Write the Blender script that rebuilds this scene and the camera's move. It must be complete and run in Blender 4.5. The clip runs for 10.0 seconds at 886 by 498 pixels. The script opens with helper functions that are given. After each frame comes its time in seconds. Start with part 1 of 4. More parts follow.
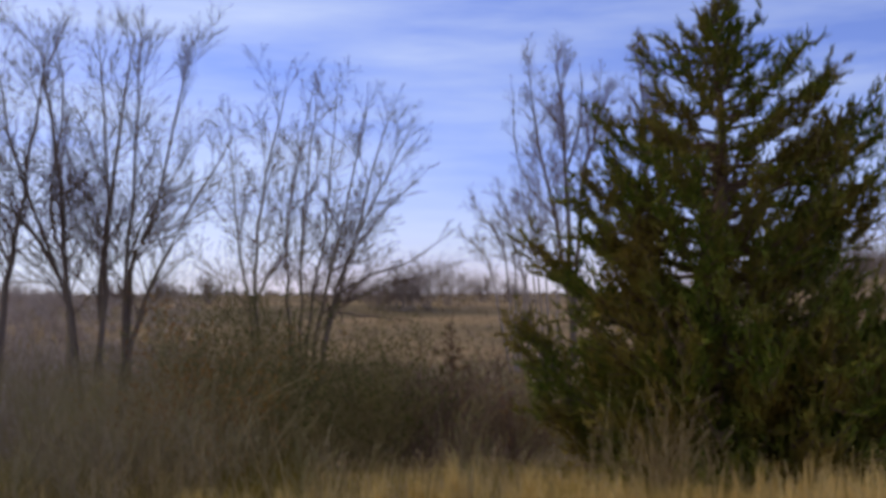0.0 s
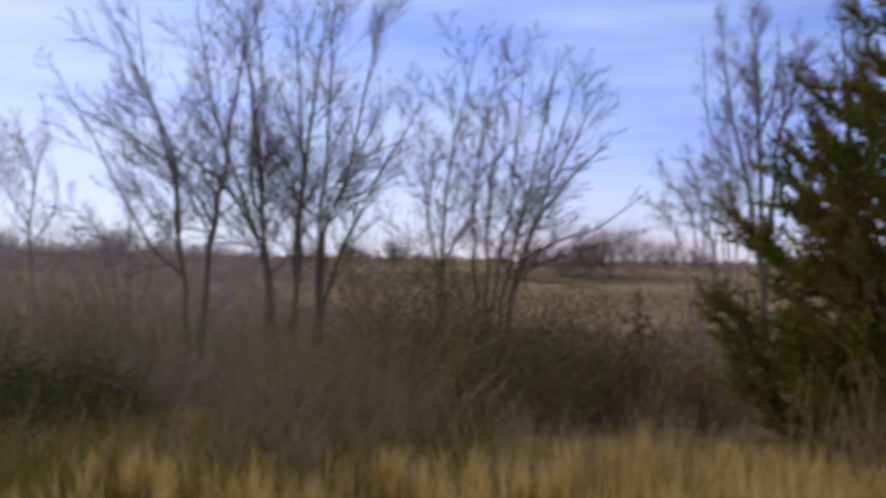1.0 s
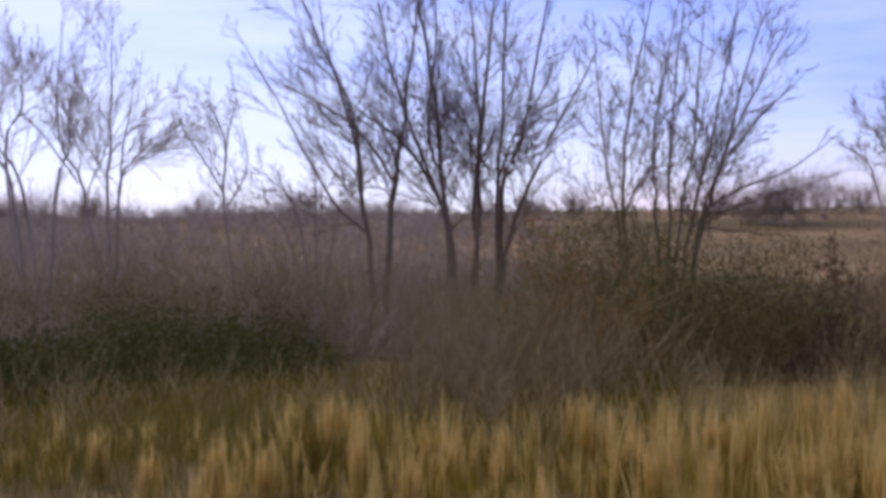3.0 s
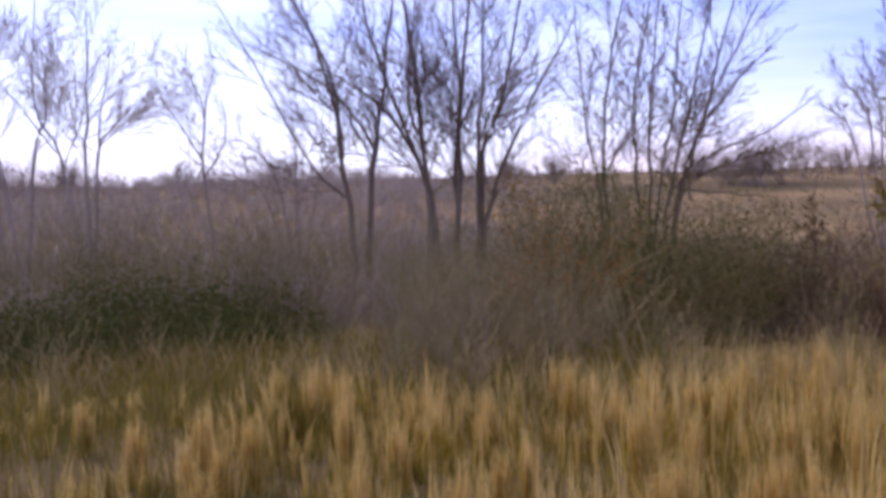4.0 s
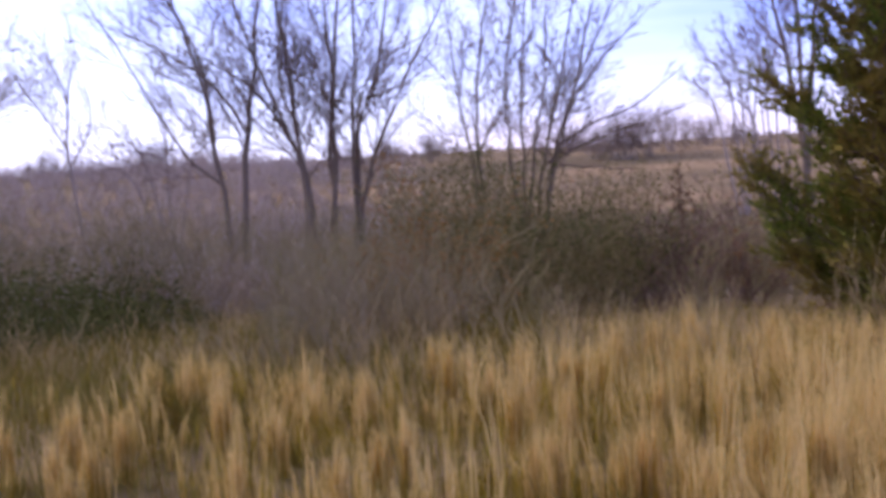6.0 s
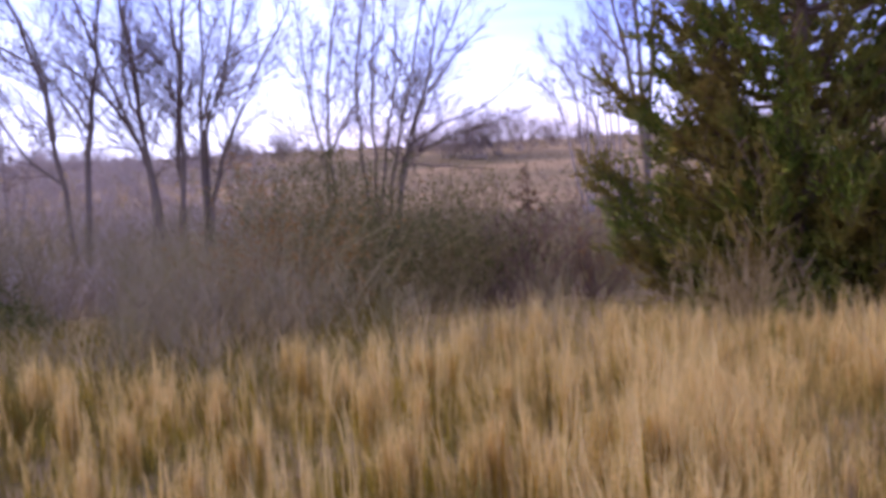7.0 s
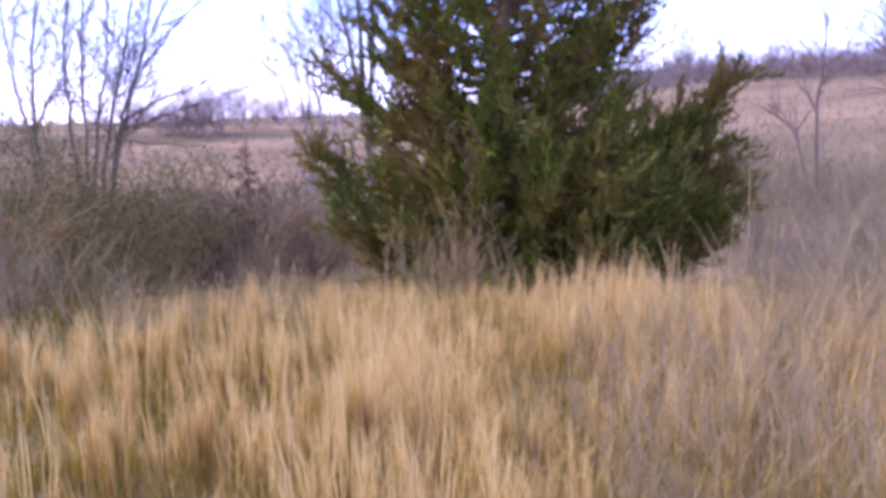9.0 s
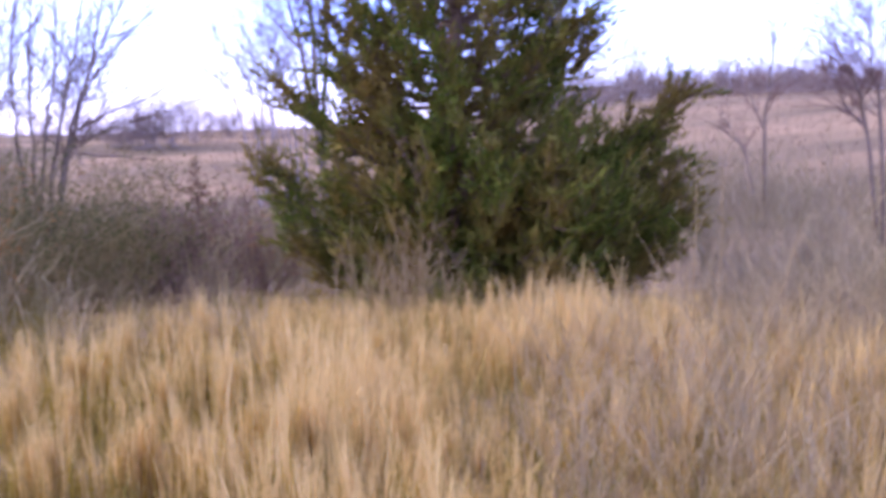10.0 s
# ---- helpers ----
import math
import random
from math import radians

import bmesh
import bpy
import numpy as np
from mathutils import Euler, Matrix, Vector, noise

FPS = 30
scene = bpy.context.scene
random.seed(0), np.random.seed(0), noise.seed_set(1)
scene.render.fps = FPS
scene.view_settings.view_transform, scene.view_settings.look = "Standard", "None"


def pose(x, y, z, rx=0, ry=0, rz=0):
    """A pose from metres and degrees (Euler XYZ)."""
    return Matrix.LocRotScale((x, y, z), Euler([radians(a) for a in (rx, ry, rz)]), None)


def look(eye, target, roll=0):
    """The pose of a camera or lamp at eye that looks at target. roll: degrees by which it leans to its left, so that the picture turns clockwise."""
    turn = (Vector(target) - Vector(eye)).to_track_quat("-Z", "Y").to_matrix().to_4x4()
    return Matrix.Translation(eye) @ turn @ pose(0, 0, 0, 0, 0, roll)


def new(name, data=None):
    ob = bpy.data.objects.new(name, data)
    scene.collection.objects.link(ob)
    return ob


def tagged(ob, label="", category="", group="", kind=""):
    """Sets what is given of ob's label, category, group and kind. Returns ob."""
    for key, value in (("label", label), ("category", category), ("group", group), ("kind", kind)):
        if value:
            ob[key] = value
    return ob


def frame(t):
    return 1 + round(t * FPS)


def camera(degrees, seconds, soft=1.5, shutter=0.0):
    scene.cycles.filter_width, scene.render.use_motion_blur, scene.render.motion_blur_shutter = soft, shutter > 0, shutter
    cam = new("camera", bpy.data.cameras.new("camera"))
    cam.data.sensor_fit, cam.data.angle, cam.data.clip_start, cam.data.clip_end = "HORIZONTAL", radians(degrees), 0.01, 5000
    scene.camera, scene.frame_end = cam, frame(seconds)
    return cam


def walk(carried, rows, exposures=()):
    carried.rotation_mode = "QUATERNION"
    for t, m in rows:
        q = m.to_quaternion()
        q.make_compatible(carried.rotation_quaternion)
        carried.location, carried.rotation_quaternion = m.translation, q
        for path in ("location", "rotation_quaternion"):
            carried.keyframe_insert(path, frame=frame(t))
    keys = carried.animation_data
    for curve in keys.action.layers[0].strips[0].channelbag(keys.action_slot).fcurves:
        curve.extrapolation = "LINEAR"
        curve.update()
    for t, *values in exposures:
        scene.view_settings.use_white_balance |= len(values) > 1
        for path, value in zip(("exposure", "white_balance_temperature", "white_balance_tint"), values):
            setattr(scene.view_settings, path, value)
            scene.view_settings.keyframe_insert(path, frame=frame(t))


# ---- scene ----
cam = camera(45.8, 10.0, soft=4.1, shutter=0.35)
PATH = [
    (0.0, 0.070, 0.110, 1.677, 92.76, 0.06, 0.00),
    (0.5, 0.035, 0.027, 1.688, 91.87, -0.28, 2.34),
    (1.0, -0.032, 0.080, 1.672, 90.83, -0.94, 9.86),
    (1.5, -0.057, 0.133, 1.654, 88.82, -0.91, 17.46),
    (2.0, -0.050, 0.107, 1.632, 88.69, -0.23, 19.93),
    (2.2, -0.080, 0.119, 1.632, 88.54, -0.01, 20.49),
    (3.3, -0.051, 0.084, 1.628, 87.99, 0.94, 19.35),
    (3.5, -0.051, 0.084, 1.628, 87.31, 0.99, 19.45),
    (4.0, -0.055, 0.077, 1.638, 86.40, 1.50, 18.54),
    (4.5, -0.100, 0.066, 1.634, 85.64, 2.21, 21.22),
    (5.0, -0.068, 0.079, 1.627, 86.18, 2.56, 20.43),
    (5.5, -0.027, 0.096, 1.628, 85.38, 2.97, 17.47),
    (5.7, -0.007, 0.104, 1.624, 85.33, 3.12, 15.01),
    (6.8, -0.010, 0.035, 1.638, 84.57, 3.03, 5.53),
    (7.0, 0.014, -0.007, 1.646, 84.59, 3.03, 3.82),
    (7.5, 0.056, -0.072, 1.606, 81.67, 0.66, 0.99),
    (8.0, 0.053, -0.105, 1.640, 82.16, 0.97, -3.43),
    (8.5, 0.102, -0.112, 1.654, 83.12, 1.77, -8.23),
    (9.0, 0.094, -0.144, 1.650, 82.88, 1.76, -11.04),
    (9.5, 0.114, -0.136, 1.661, 82.30, 1.78, -10.11),
    (10.0, 0.139, -0.136, 1.660, 83.56, 1.44, -13.50),
]
EXPOSURES = [
    (0.0, -0.22, 6850, -4), (1.0, -0.18, 6850, -3), (1.5, -0.08, 6850, 1), (2.2, -0.02, 6800, 4), (3.4, 0.11, 6700, 6), (4.0, 0.42, 6500, 11),
    (4.5, 0.54, 6350, 12), (5.5, 0.57, 6200, 14), (7.0, 0.84, 5820, 22), (7.7, 1.06, 5700, 26), (8.1, 1.14, 5580, 26), (8.5, 1.38, 5450, 27), (10.0, 1.45, 5330, 27),
]
walk(cam, [(t, pose(*p)) for t, *p in PATH], EXPOSURES)

# ---- sky and sun ----
SUN_AZIMUTH, SUN_HEIGHT = 62.0, 38.0      # degrees to the left of +y, and above the ground

world = bpy.data.worlds.new("sky")
scene.world = world
world.use_nodes = True
wn, wl = world.node_tree.nodes, world.node_tree.links
wn.clear()
w_out, w_bg = wn.new("ShaderNodeOutputWorld"), wn.new("ShaderNodeBackground")
w_sky = wn.new("ShaderNodeTexSky")
w_sky.sky_type, w_sky.sun_disc = "NISHITA", False
w_sky.sun_elevation, w_sky.sun_rotation = radians(SUN_HEIGHT), radians(-SUN_AZIMUTH)
w_sky.air_density, w_sky.dust_density, w_sky.ozone_density = 1.0, 0.2, 4.0
w_co, w_map = wn.new("ShaderNodeTexCoord"), wn.new("ShaderNodeMapping")
w_map.inputs["Scale"].default_value = (1.0, 1.0, 8.0)
w_cl = wn.new("ShaderNodeTexNoise")
w_cl.inputs["Scale"].default_value, w_cl.inputs["Detail"].default_value, w_cl.inputs["Roughness"].default_value = 2.8, 7.0, 0.58
w_ramp = wn.new("ShaderNodeValToRGB")
w_ramp.color_ramp.elements[0].position, w_ramp.color_ramp.elements[1].position = 0.27, 0.72
w_tint = wn.new("ShaderNodeMix")
w_tint.data_type, w_tint.blend_type = "RGBA", "MULTIPLY"
w_tint.inputs["Factor"].default_value = 1.0
w_tint.inputs[7].default_value = (1.26, 1.05, 1.80, 1)
w_mix = wn.new("ShaderNodeMix")
w_mix.data_type = "RGBA"
w_mix.inputs[7].default_value = (8.3, 8.9, 12.4, 1)      # thin high cloud
w_amt = wn.new("ShaderNodeMath")
w_amt.operation = "MULTIPLY"
w_amt.inputs[1].default_value = 0.70
w_sep, w_veil, w_sum = wn.new("ShaderNodeSeparateXYZ"), wn.new("ShaderNodeMapRange"), wn.new("ShaderNodeMath")
w_veil.inputs["From Min"].default_value, w_veil.inputs["From Max"].default_value = 0.15, -0.75
w_veil.inputs["To Min"].default_value, w_veil.inputs["To Max"].default_value = -0.12, 0.27
w_sum.operation = "ADD"                                # the veil of cloud thickens towards the sun
wl.new(w_co.outputs["Generated"], w_sep.inputs["Vector"])
wl.new(w_sep.outputs["X"], w_veil.inputs["Value"])
wl.new(w_veil.outputs["Result"], w_sum.inputs[1])
wl.new(w_co.outputs["Generated"], w_map.inputs["Vector"])
wl.new(w_map.outputs["Vector"], w_cl.inputs["Vector"])
wl.new(w_cl.outputs["Fac"], w_sum.inputs[0])
wl.new(w_sum.outputs["Value"], w_ramp.inputs["Fac"])
wl.new(w_ramp.outputs["Color"], w_amt.inputs[0])
wl.new(w_sky.outputs["Color"], w_tint.inputs[6])
wl.new(w_tint.outputs[2], w_mix.inputs[6])
wl.new(w_amt.outputs["Value"], w_mix.inputs["Factor"])
w_high, w_over = wn.new("ShaderNodeMapRange"), wn.new("ShaderNodeMix")
w_high.interpolation_type = "SMOOTHSTEP"
w_high.inputs["From Min"].default_value, w_high.inputs["From Max"].default_value, w_high.inputs["To Max"].default_value = 0.30, 0.75, 0.72
w_over.data_type = "RGBA"
w_over.inputs[7].default_value = (4.3, 4.1, 4.05, 1)      # cloud overhead, out of view, added to make the skylight less blue
wl.new(w_sep.outputs["Z"], w_high.inputs["Value"])
wl.new(w_high.outputs["Result"], w_over.inputs["Factor"])
wl.new(w_mix.outputs[2], w_over.inputs[6])
wl.new(w_over.outputs[2], w_bg.inputs["Color"])
w_bg.inputs["Strength"].default_value = 0.107
wl.new(w_bg.outputs["Background"], w_out.inputs["Surface"])

sun = new("sun", bpy.data.lights.new("sun", "SUN"))
sun.data.energy, sun.data.angle, sun.data.color = 1.7, radians(12), (1.0, 0.82, 0.58)
sun.matrix_world = look((-math.sin(radians(SUN_AZIMUTH)) * 40, math.cos(radians(SUN_AZIMUTH)) * 40, 40 * math.tan(radians(SUN_HEIGHT))), (0, 0, 0))


# ---- materials ----
def material(name, colours, rough=0.85, grain=30.0, depth=0.3, through_light=0.0, patch=None, metal=0.0):
    """Colours run over the single pieces; a fine grain and, where given, patches (scale, colour, amount) lie over them."""
    m = bpy.data.materials.new(name)
    m.use_nodes = True
    n, l = m.node_tree.nodes, m.node_tree.links
    n.clear()
    out, b = n.new("ShaderNodeOutputMaterial"), n.new("ShaderNodeBsdfPrincipled")
    geo, ramp = n.new("ShaderNodeNewGeometry"), n.new("ShaderNodeValToRGB")
    e = ramp.color_ramp.elements
    while len(e) < len(colours):
        e.new(0.5)
    for i, c in enumerate(colours):
        e[i].position, e[i].color = i / max(1, len(colours) - 1), (*c, 1)
    l.new(geo.outputs["Random Per Island"], ramp.inputs["Fac"])
    co, fine = n.new("ShaderNodeTexCoord"), n.new("ShaderNodeTexNoise")
    fine.inputs["Scale"].default_value, fine.inputs["Detail"].default_value = grain, 4.0
    l.new(co.outputs["Object"], fine.inputs["Vector"])
    shade = n.new("ShaderNodeMix")
    shade.data_type, shade.blend_type = "RGBA", "MULTIPLY"
    shade.inputs["Factor"].default_value = depth
    bright = n.new("ShaderNodeMapRange")
    bright.inputs["To Min"].default_value, bright.inputs["To Max"].default_value = 0.35, 1.5
    l.new(fine.outputs["Fac"], bright.inputs["Value"])
    l.new(ramp.outputs["Color"], shade.inputs[6])
    l.new(bright.outputs["Result"], shade.inputs[7])
    colour = shade.outputs[2]
    if patch:
        big, cut, mix = n.new("ShaderNodeTexNoise"), n.new("ShaderNodeMapRange"), n.new("ShaderNodeMix")
        big.inputs["Scale"].default_value, big.inputs["Detail"].default_value = patch[0], 3.0
        cut.inputs["From Min"].default_value, cut.inputs["From Max"].default_value, cut.inputs["To Max"].default_value = 0.42, 0.62, patch[2]
        mix.data_type = "RGBA"
        mix.inputs[7].default_value = (*patch[1], 1)
        l.new(co.outputs["Object"], big.inputs["Vector"])
        l.new(big.outputs["Fac"], cut.inputs["Value"])
        l.new(cut.outputs["Result"], mix.inputs["Factor"])
        l.new(colour, mix.inputs[6])
        colour = mix.outputs[2]
    l.new(colour, b.inputs["Base Color"])
    b.inputs["Roughness"].default_value = rough
    b.inputs["Specular IOR Level"].default_value = 0.08
    bump = n.new("ShaderNodeBump")
    bump.inputs["Strength"].default_value, bump.inputs["Distance"].default_value = 0.4, 0.01
    l.new(fine.outputs["Fac"], bump.inputs["Height"])
    l.new(bump.outputs["Normal"], b.inputs["Normal"])
    last = b.outputs["BSDF"]
    if through_light:
        t, mx = n.new("ShaderNodeBsdfTranslucent"), n.new("ShaderNodeMixShader")
        mx.inputs["Fac"].default_value = through_light
        l.new(colour, t.inputs["Color"])
        l.new(last, mx.inputs[1])
        l.new(t.outputs["BSDF"], mx.inputs[2])
        last = mx.outputs["Shader"]
    l.new(last, out.inputs["Surface"])
    return m


GOLD = material("golden_dry_grass", [(0.230, 0.174, 0.012), (0.397, 0.298, 0.025), (0.519, 0.391, 0.043), (0.279, 0.204, 0.014)], 0.8, 14, 0.4, 0.28)
RUSSET = material("russet_dry_grass", [(0.112, 0.076, 0.017), (0.233, 0.151, 0.031), (0.177, 0.138, 0.031)], 0.8, 14, 0.4, 0.2)
STRAW = material("pale_straw", [(0.440, 0.309, 0.095), (0.610, 0.438, 0.154), (0.530, 0.370, 0.115), (0.340, 0.241, 0.073)], 0.8, 14, 0.4, 0.28)
PLUME = material("pale_grass_plume", [(0.610, 0.429, 0.152), (0.790, 0.585, 0.252), (0.690, 0.492, 0.190)], 0.8, 14, 0.3, 0.3)
THATCH = material("matted_dry_thatch", [(0.167, 0.139, 0.032), (0.343, 0.245, 0.069), (0.431, 0.321, 0.106), (0.225, 0.192, 0.042)], 0.9, 20, 0.4, 0.2)
OLIVE = material("olive_thatch", [(0.106, 0.102, 0.022), (0.187, 0.164, 0.038), (0.245, 0.203, 0.051), (0.134, 0.131, 0.025)], 0.9, 20, 0.4, 0.15)
# bark of the farther trees, with the haze before it mixed into the grey
HAZEBARK = material("hazed_grey_bark", [(0.29, 0.235, 0.215), (0.37, 0.305, 0.275)], 0.9, 9, 0.5)
# hillside scrub whose pale grey includes the veil of haze over the slope
HAZESCRUB = material("hazed_grey_scrub_twig", [(0.498, 0.407, 0.366), (0.621, 0.518, 0.475), (0.407, 0.334, 0.294)], 0.9, 3, 0.3, 0.22)
PALE = material("pale_weed_stalk", [(0.48, 0.352, 0.170), (0.62, 0.47, 0.255), (0.39, 0.285, 0.140), (0.55, 0.41, 0.205)], 0.85, 20, 0.4, 0.2)
GREYWEED = material("grey_weed_stalk", [(0.47, 0.360, 0.205), (0.62, 0.490, 0.300), (0.36, 0.295, 0.150), (0.54, 0.42, 0.25)], 0.85, 20, 0.4, 0.2)
BARK = material("grey_brown_bark", [(0.164, 0.121, 0.094), (0.218, 0.165, 0.130)], 0.9, 9, 0.6, 0.0, (2.0, (0.250, 0.199, 0.155), 0.4))
TWIG = material("bare_twig", [(0.125, 0.084, 0.074), (0.194, 0.131, 0.114), (0.156, 0.108, 0.084)], 0.85, 12, 0.4)
REDTWIG = material("reddish_bare_twig", [(0.17, 0.105, 0.09), (0.23, 0.145, 0.12), (0.14, 0.092, 0.08)], 0.85, 12, 0.4)
# twigs of the distance: aerial haze is painted in as a lighter colour
FARTWIG = material("hazed_bare_twig", [(0.268, 0.207, 0.176), (0.365, 0.285, 0.240), (0.225, 0.178, 0.150)], 0.9, 8, 0.3)
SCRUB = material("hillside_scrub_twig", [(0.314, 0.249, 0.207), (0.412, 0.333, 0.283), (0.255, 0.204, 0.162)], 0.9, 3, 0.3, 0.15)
BRUSH = material("grey_brown_brush_twig", [(0.299, 0.235, 0.131), (0.440, 0.355, 0.212), (0.313, 0.264, 0.129), (0.505, 0.418, 0.257)], 0.9, 8, 0.4, 0.2, (0.22, (0.230, 0.215, 0.061), 0.7))
MAUVETWIG = material("mauve_brown_brush_twig", [(0.357, 0.281, 0.192), (0.459, 0.370, 0.262), (0.294, 0.236, 0.151), (0.411, 0.346, 0.194)], 0.9, 8, 0.4, 0.22, (0.5, (0.244, 0.219, 0.086), 0.55))
BRAMBLE = material("dark_bramble_twig", [(0.171, 0.134, 0.062), (0.261, 0.206, 0.102), (0.214, 0.179, 0.074)], 0.9, 8, 0.4)
DEADLEAF = material("rusty_dead_leaf", [(0.30, 0.135, 0.040), (0.40, 0.205, 0.055), (0.20, 0.11, 0.05)], 0.8, 10, 0.4, 0.2)
THICKET = material("dark_green_thicket_leaf", [(0.060, 0.074, 0.016), (0.105, 0.116, 0.030), (0.095, 0.088, 0.030)], 0.7, 10, 0.4, 0.2)
CEDAR = material("cedar_foliage", [(0.082, 0.122, 0.016), (0.145, 0.188, 0.026), (0.270, 0.265, 0.040), (0.100, 0.140, 0.022)], 0.75, 25, 0.4, 0.32, (1.5, (0.38, 0.205, 0.060), 0.5))
TUFT = material("bright_gold_tuft", [(0.420, 0.259, 0.030), (0.560, 0.357, 0.050), (0.640, 0.421, 0.079), (0.330, 0.196, 0.020)], 0.8, 14, 0.4, 0.3)
CEDARBARK = material("cedar_bark", [(0.165, 0.105, 0.068), (0.20, 0.135, 0.09)], 0.9, 18, 0.6)
DEADWOOD = material("weathered_dead_wood", [(0.162, 0.111, 0.066), (0.204, 0.144, 0.090)], 0.9, 18, 0.5)
# far twigs lightened in colour to stand for haze
HAZETWIG = material("hazed_far_twig", [(0.400, 0.330, 0.305), (0.500, 0.420, 0.385), (0.340, 0.285, 0.260)], 0.9, 8, 0.3)
SAPLEAF = material("bronzed_cedar_foliage", [(0.150, 0.078, 0.036), (0.090, 0.058, 0.024), (0.190, 0.095, 0.045)], 0.8, 20, 0.4, 0.15)
FIELD = material("hillside_grass", [(0.206, 0.138, 0.090), (0.304, 0.208, 0.137), (0.169, 0.115, 0.078)], 0.9, 6, 0.3, 0.15, (0.07, (0.126, 0.096, 0.066), 0.85))


def ground_material():
    m = bpy.data.materials.new("meadow_ground")
    m.use_nodes = True
    n, l = m.node_tree.nodes, m.node_tree.links
    b = n["Principled BSDF"]
    b.inputs["Roughness"].default_value = 0.95
    b.inputs["Specular IOR Level"].default_value = 0.08
    co = n.new("ShaderNodeTexCoord")
    prev = None
    for scale, lo, hi, a, c in ((0.055, 0.40, 0.60, (0.165, 0.122, 0.082), (0.37, 0.252, 0.160)), (0.6, 0.35, 0.7, (0.125, 0.098, 0.062), None), (9.0, 0.3, 0.75, (0.19, 0.145, 0.090), None)):
        t, r, mx = n.new("ShaderNodeTexNoise"), n.new("ShaderNodeMapRange"), n.new("ShaderNodeMix")
        t.inputs["Scale"].default_value, t.inputs["Detail"].default_value = scale, 6.0
        r.inputs["From Min"].default_value, r.inputs["From Max"].default_value = lo, hi
        r.inputs["To Max"].default_value = 1.0 if prev is None else 0.45
        mx.data_type = "RGBA"
        if prev is None:
            stretch = n.new("ShaderNodeMapping")
            stretch.inputs["Scale"].default_value = (0.6, 2.6, 1.0)
            l.new(co.outputs["Object"], stretch.inputs["Vector"])
            l.new(stretch.outputs["Vector"], t.inputs["Vector"])
        else:
            l.new(co.outputs["Object"], t.inputs["Vector"])
        l.new(t.outputs["Fac"], r.inputs["Value"])
        l.new(r.outputs["Result"], mx.inputs["Factor"])
        if prev is None:
            mx.inputs[6].default_value, mx.inputs[7].default_value = (*a, 1), (*c, 1)
        else:
            l.new(prev, mx.inputs[6])
            mx.inputs[7].default_value = (*a, 1)
        prev = mx.outputs[2]
    bump = n.new("ShaderNodeBump")
    bump.inputs["Strength"].default_value, bump.inputs["Distance"].default_value = 0.6, 0.05
    l.new(t.outputs["Fac"], bump.inputs["Height"])
    l.new(bump.outputs["Normal"], b.inputs["Normal"])
    l.new(prev, b.inputs["Base Color"])
    return m


# ---- mesh helpers ----
def place(azimuth, distance):
    """A spot on the ground: degrees to the left of +y, metres from the origin."""
    a = radians(azimuth)
    return -math.sin(a) * distance, math.cos(a) * distance


def ground_z(x, y):
    x, y = np.asarray(x, float), np.asarray(y, float)
    d, az = np.hypot(x, y), np.degrees(np.arctan2(-x, y))
    z = np.interp(d, (0, 4, 8, 12, 16, 22, 30, 40, 52, 65, 80, 100, 140), (0, -0.06, -0.2, -0.42, -0.85, -1.35, -1.8, -1.0, 0.35, 1.35, 1.85, 2.1, 2.2))
    s = np.clip((-az - 8) / 20, 0, 1)
    s = s * s * (3 - 2 * s) * np.clip((150 + az) / 30, 0, 1)
    z = z + s * np.interp(d, (0, 13, 25, 45, 80, 130), (0, 0, 0.9, 1.7, 1.8, 2.6))
    return z + 0.05 * np.sin(x * 0.9 + 1.3 * np.sin(y * 0.55)) * np.clip(d / 6, 0, 1) + 0.12 * np.sin(x * 0.21 + y * 0.13)* np.clip(d / 25, 0, 1)


def mesh_of(name, verts, quads, mat, smooth=True):
    me = bpy.data.meshes.new(name)
    nf = len(quads)
    me.vertices.add(len(verts))
    me.vertices.foreach_set("co", np.ascontiguousarray(verts, np.float32).ravel())
    me.loops.add(nf * 4)
    me.loops.foreach_set("vertex_index", np.ascontiguousarray(quads, np.int32).ravel())
    me.polygons.add(nf)
    me.polygons.foreach_set("loop_start", np.arange(0, nf * 4, 4, dtype=np.int32))
    me.polygons.foreach_set("use_smooth", np.full(nf, smooth))
    me.update(calc_edges=True)
    me.materials.append(mat)
    return me


class Sticks:
    """Tapered round sticks, collected as centre lines with radii."""

    def __init__(self):
        self.by_length = {}

    def add(self, pts, radii):
        self.by_length.setdefault(len(pts), []).append([(*p, r) for p, r in zip(pts, radii)])

    def mesh(self, name, mat, sides=3):
        vs, qs, start = [], [], 0
        turn = np.arange(sides) * (2 * np.pi / sides)
        for k in sorted(self.by_length):
            a = np.array(self.by_length[k], float)
            p, r = a[..., :3], a[..., 3]
            t = np.gradient(p, axis=1)
            t /= np.linalg.norm(t, axis=2, keepdims=True) + 1e-9
            ref = np.where(np.abs(t[..., 2:3]) > 0.9, np.array((1.0, 0, 0)), np.array((0, 0, 1.0)))
            u = np.cross(t, ref)
            u /= np.linalg.norm(u, axis=2, keepdims=True) + 1e-9
            w = np.cross(t, u)
            ring = p[:, :, None] + r[..., None, None] * (np.cos(turn)[:, None] * u[:, :, None] + np.sin(turn)[:, None] * w[:, :, None])
            n = len(a)
            vs.append(ring.reshape(-1, 3))
            idx = start + np.arange(n * k * sides).reshape(n, k, sides)
            nxt = np.roll(idx, -1, axis=2)
            qs.append(np.stack((idx[:, :-1], nxt[:, :-1], nxt[:, 1:], idx[:, 1:]), -1).reshape(-1, 4))
            start += n * k * sides
        return mesh_of(name, np.concatenate(vs), np.concatenate(qs), mat)


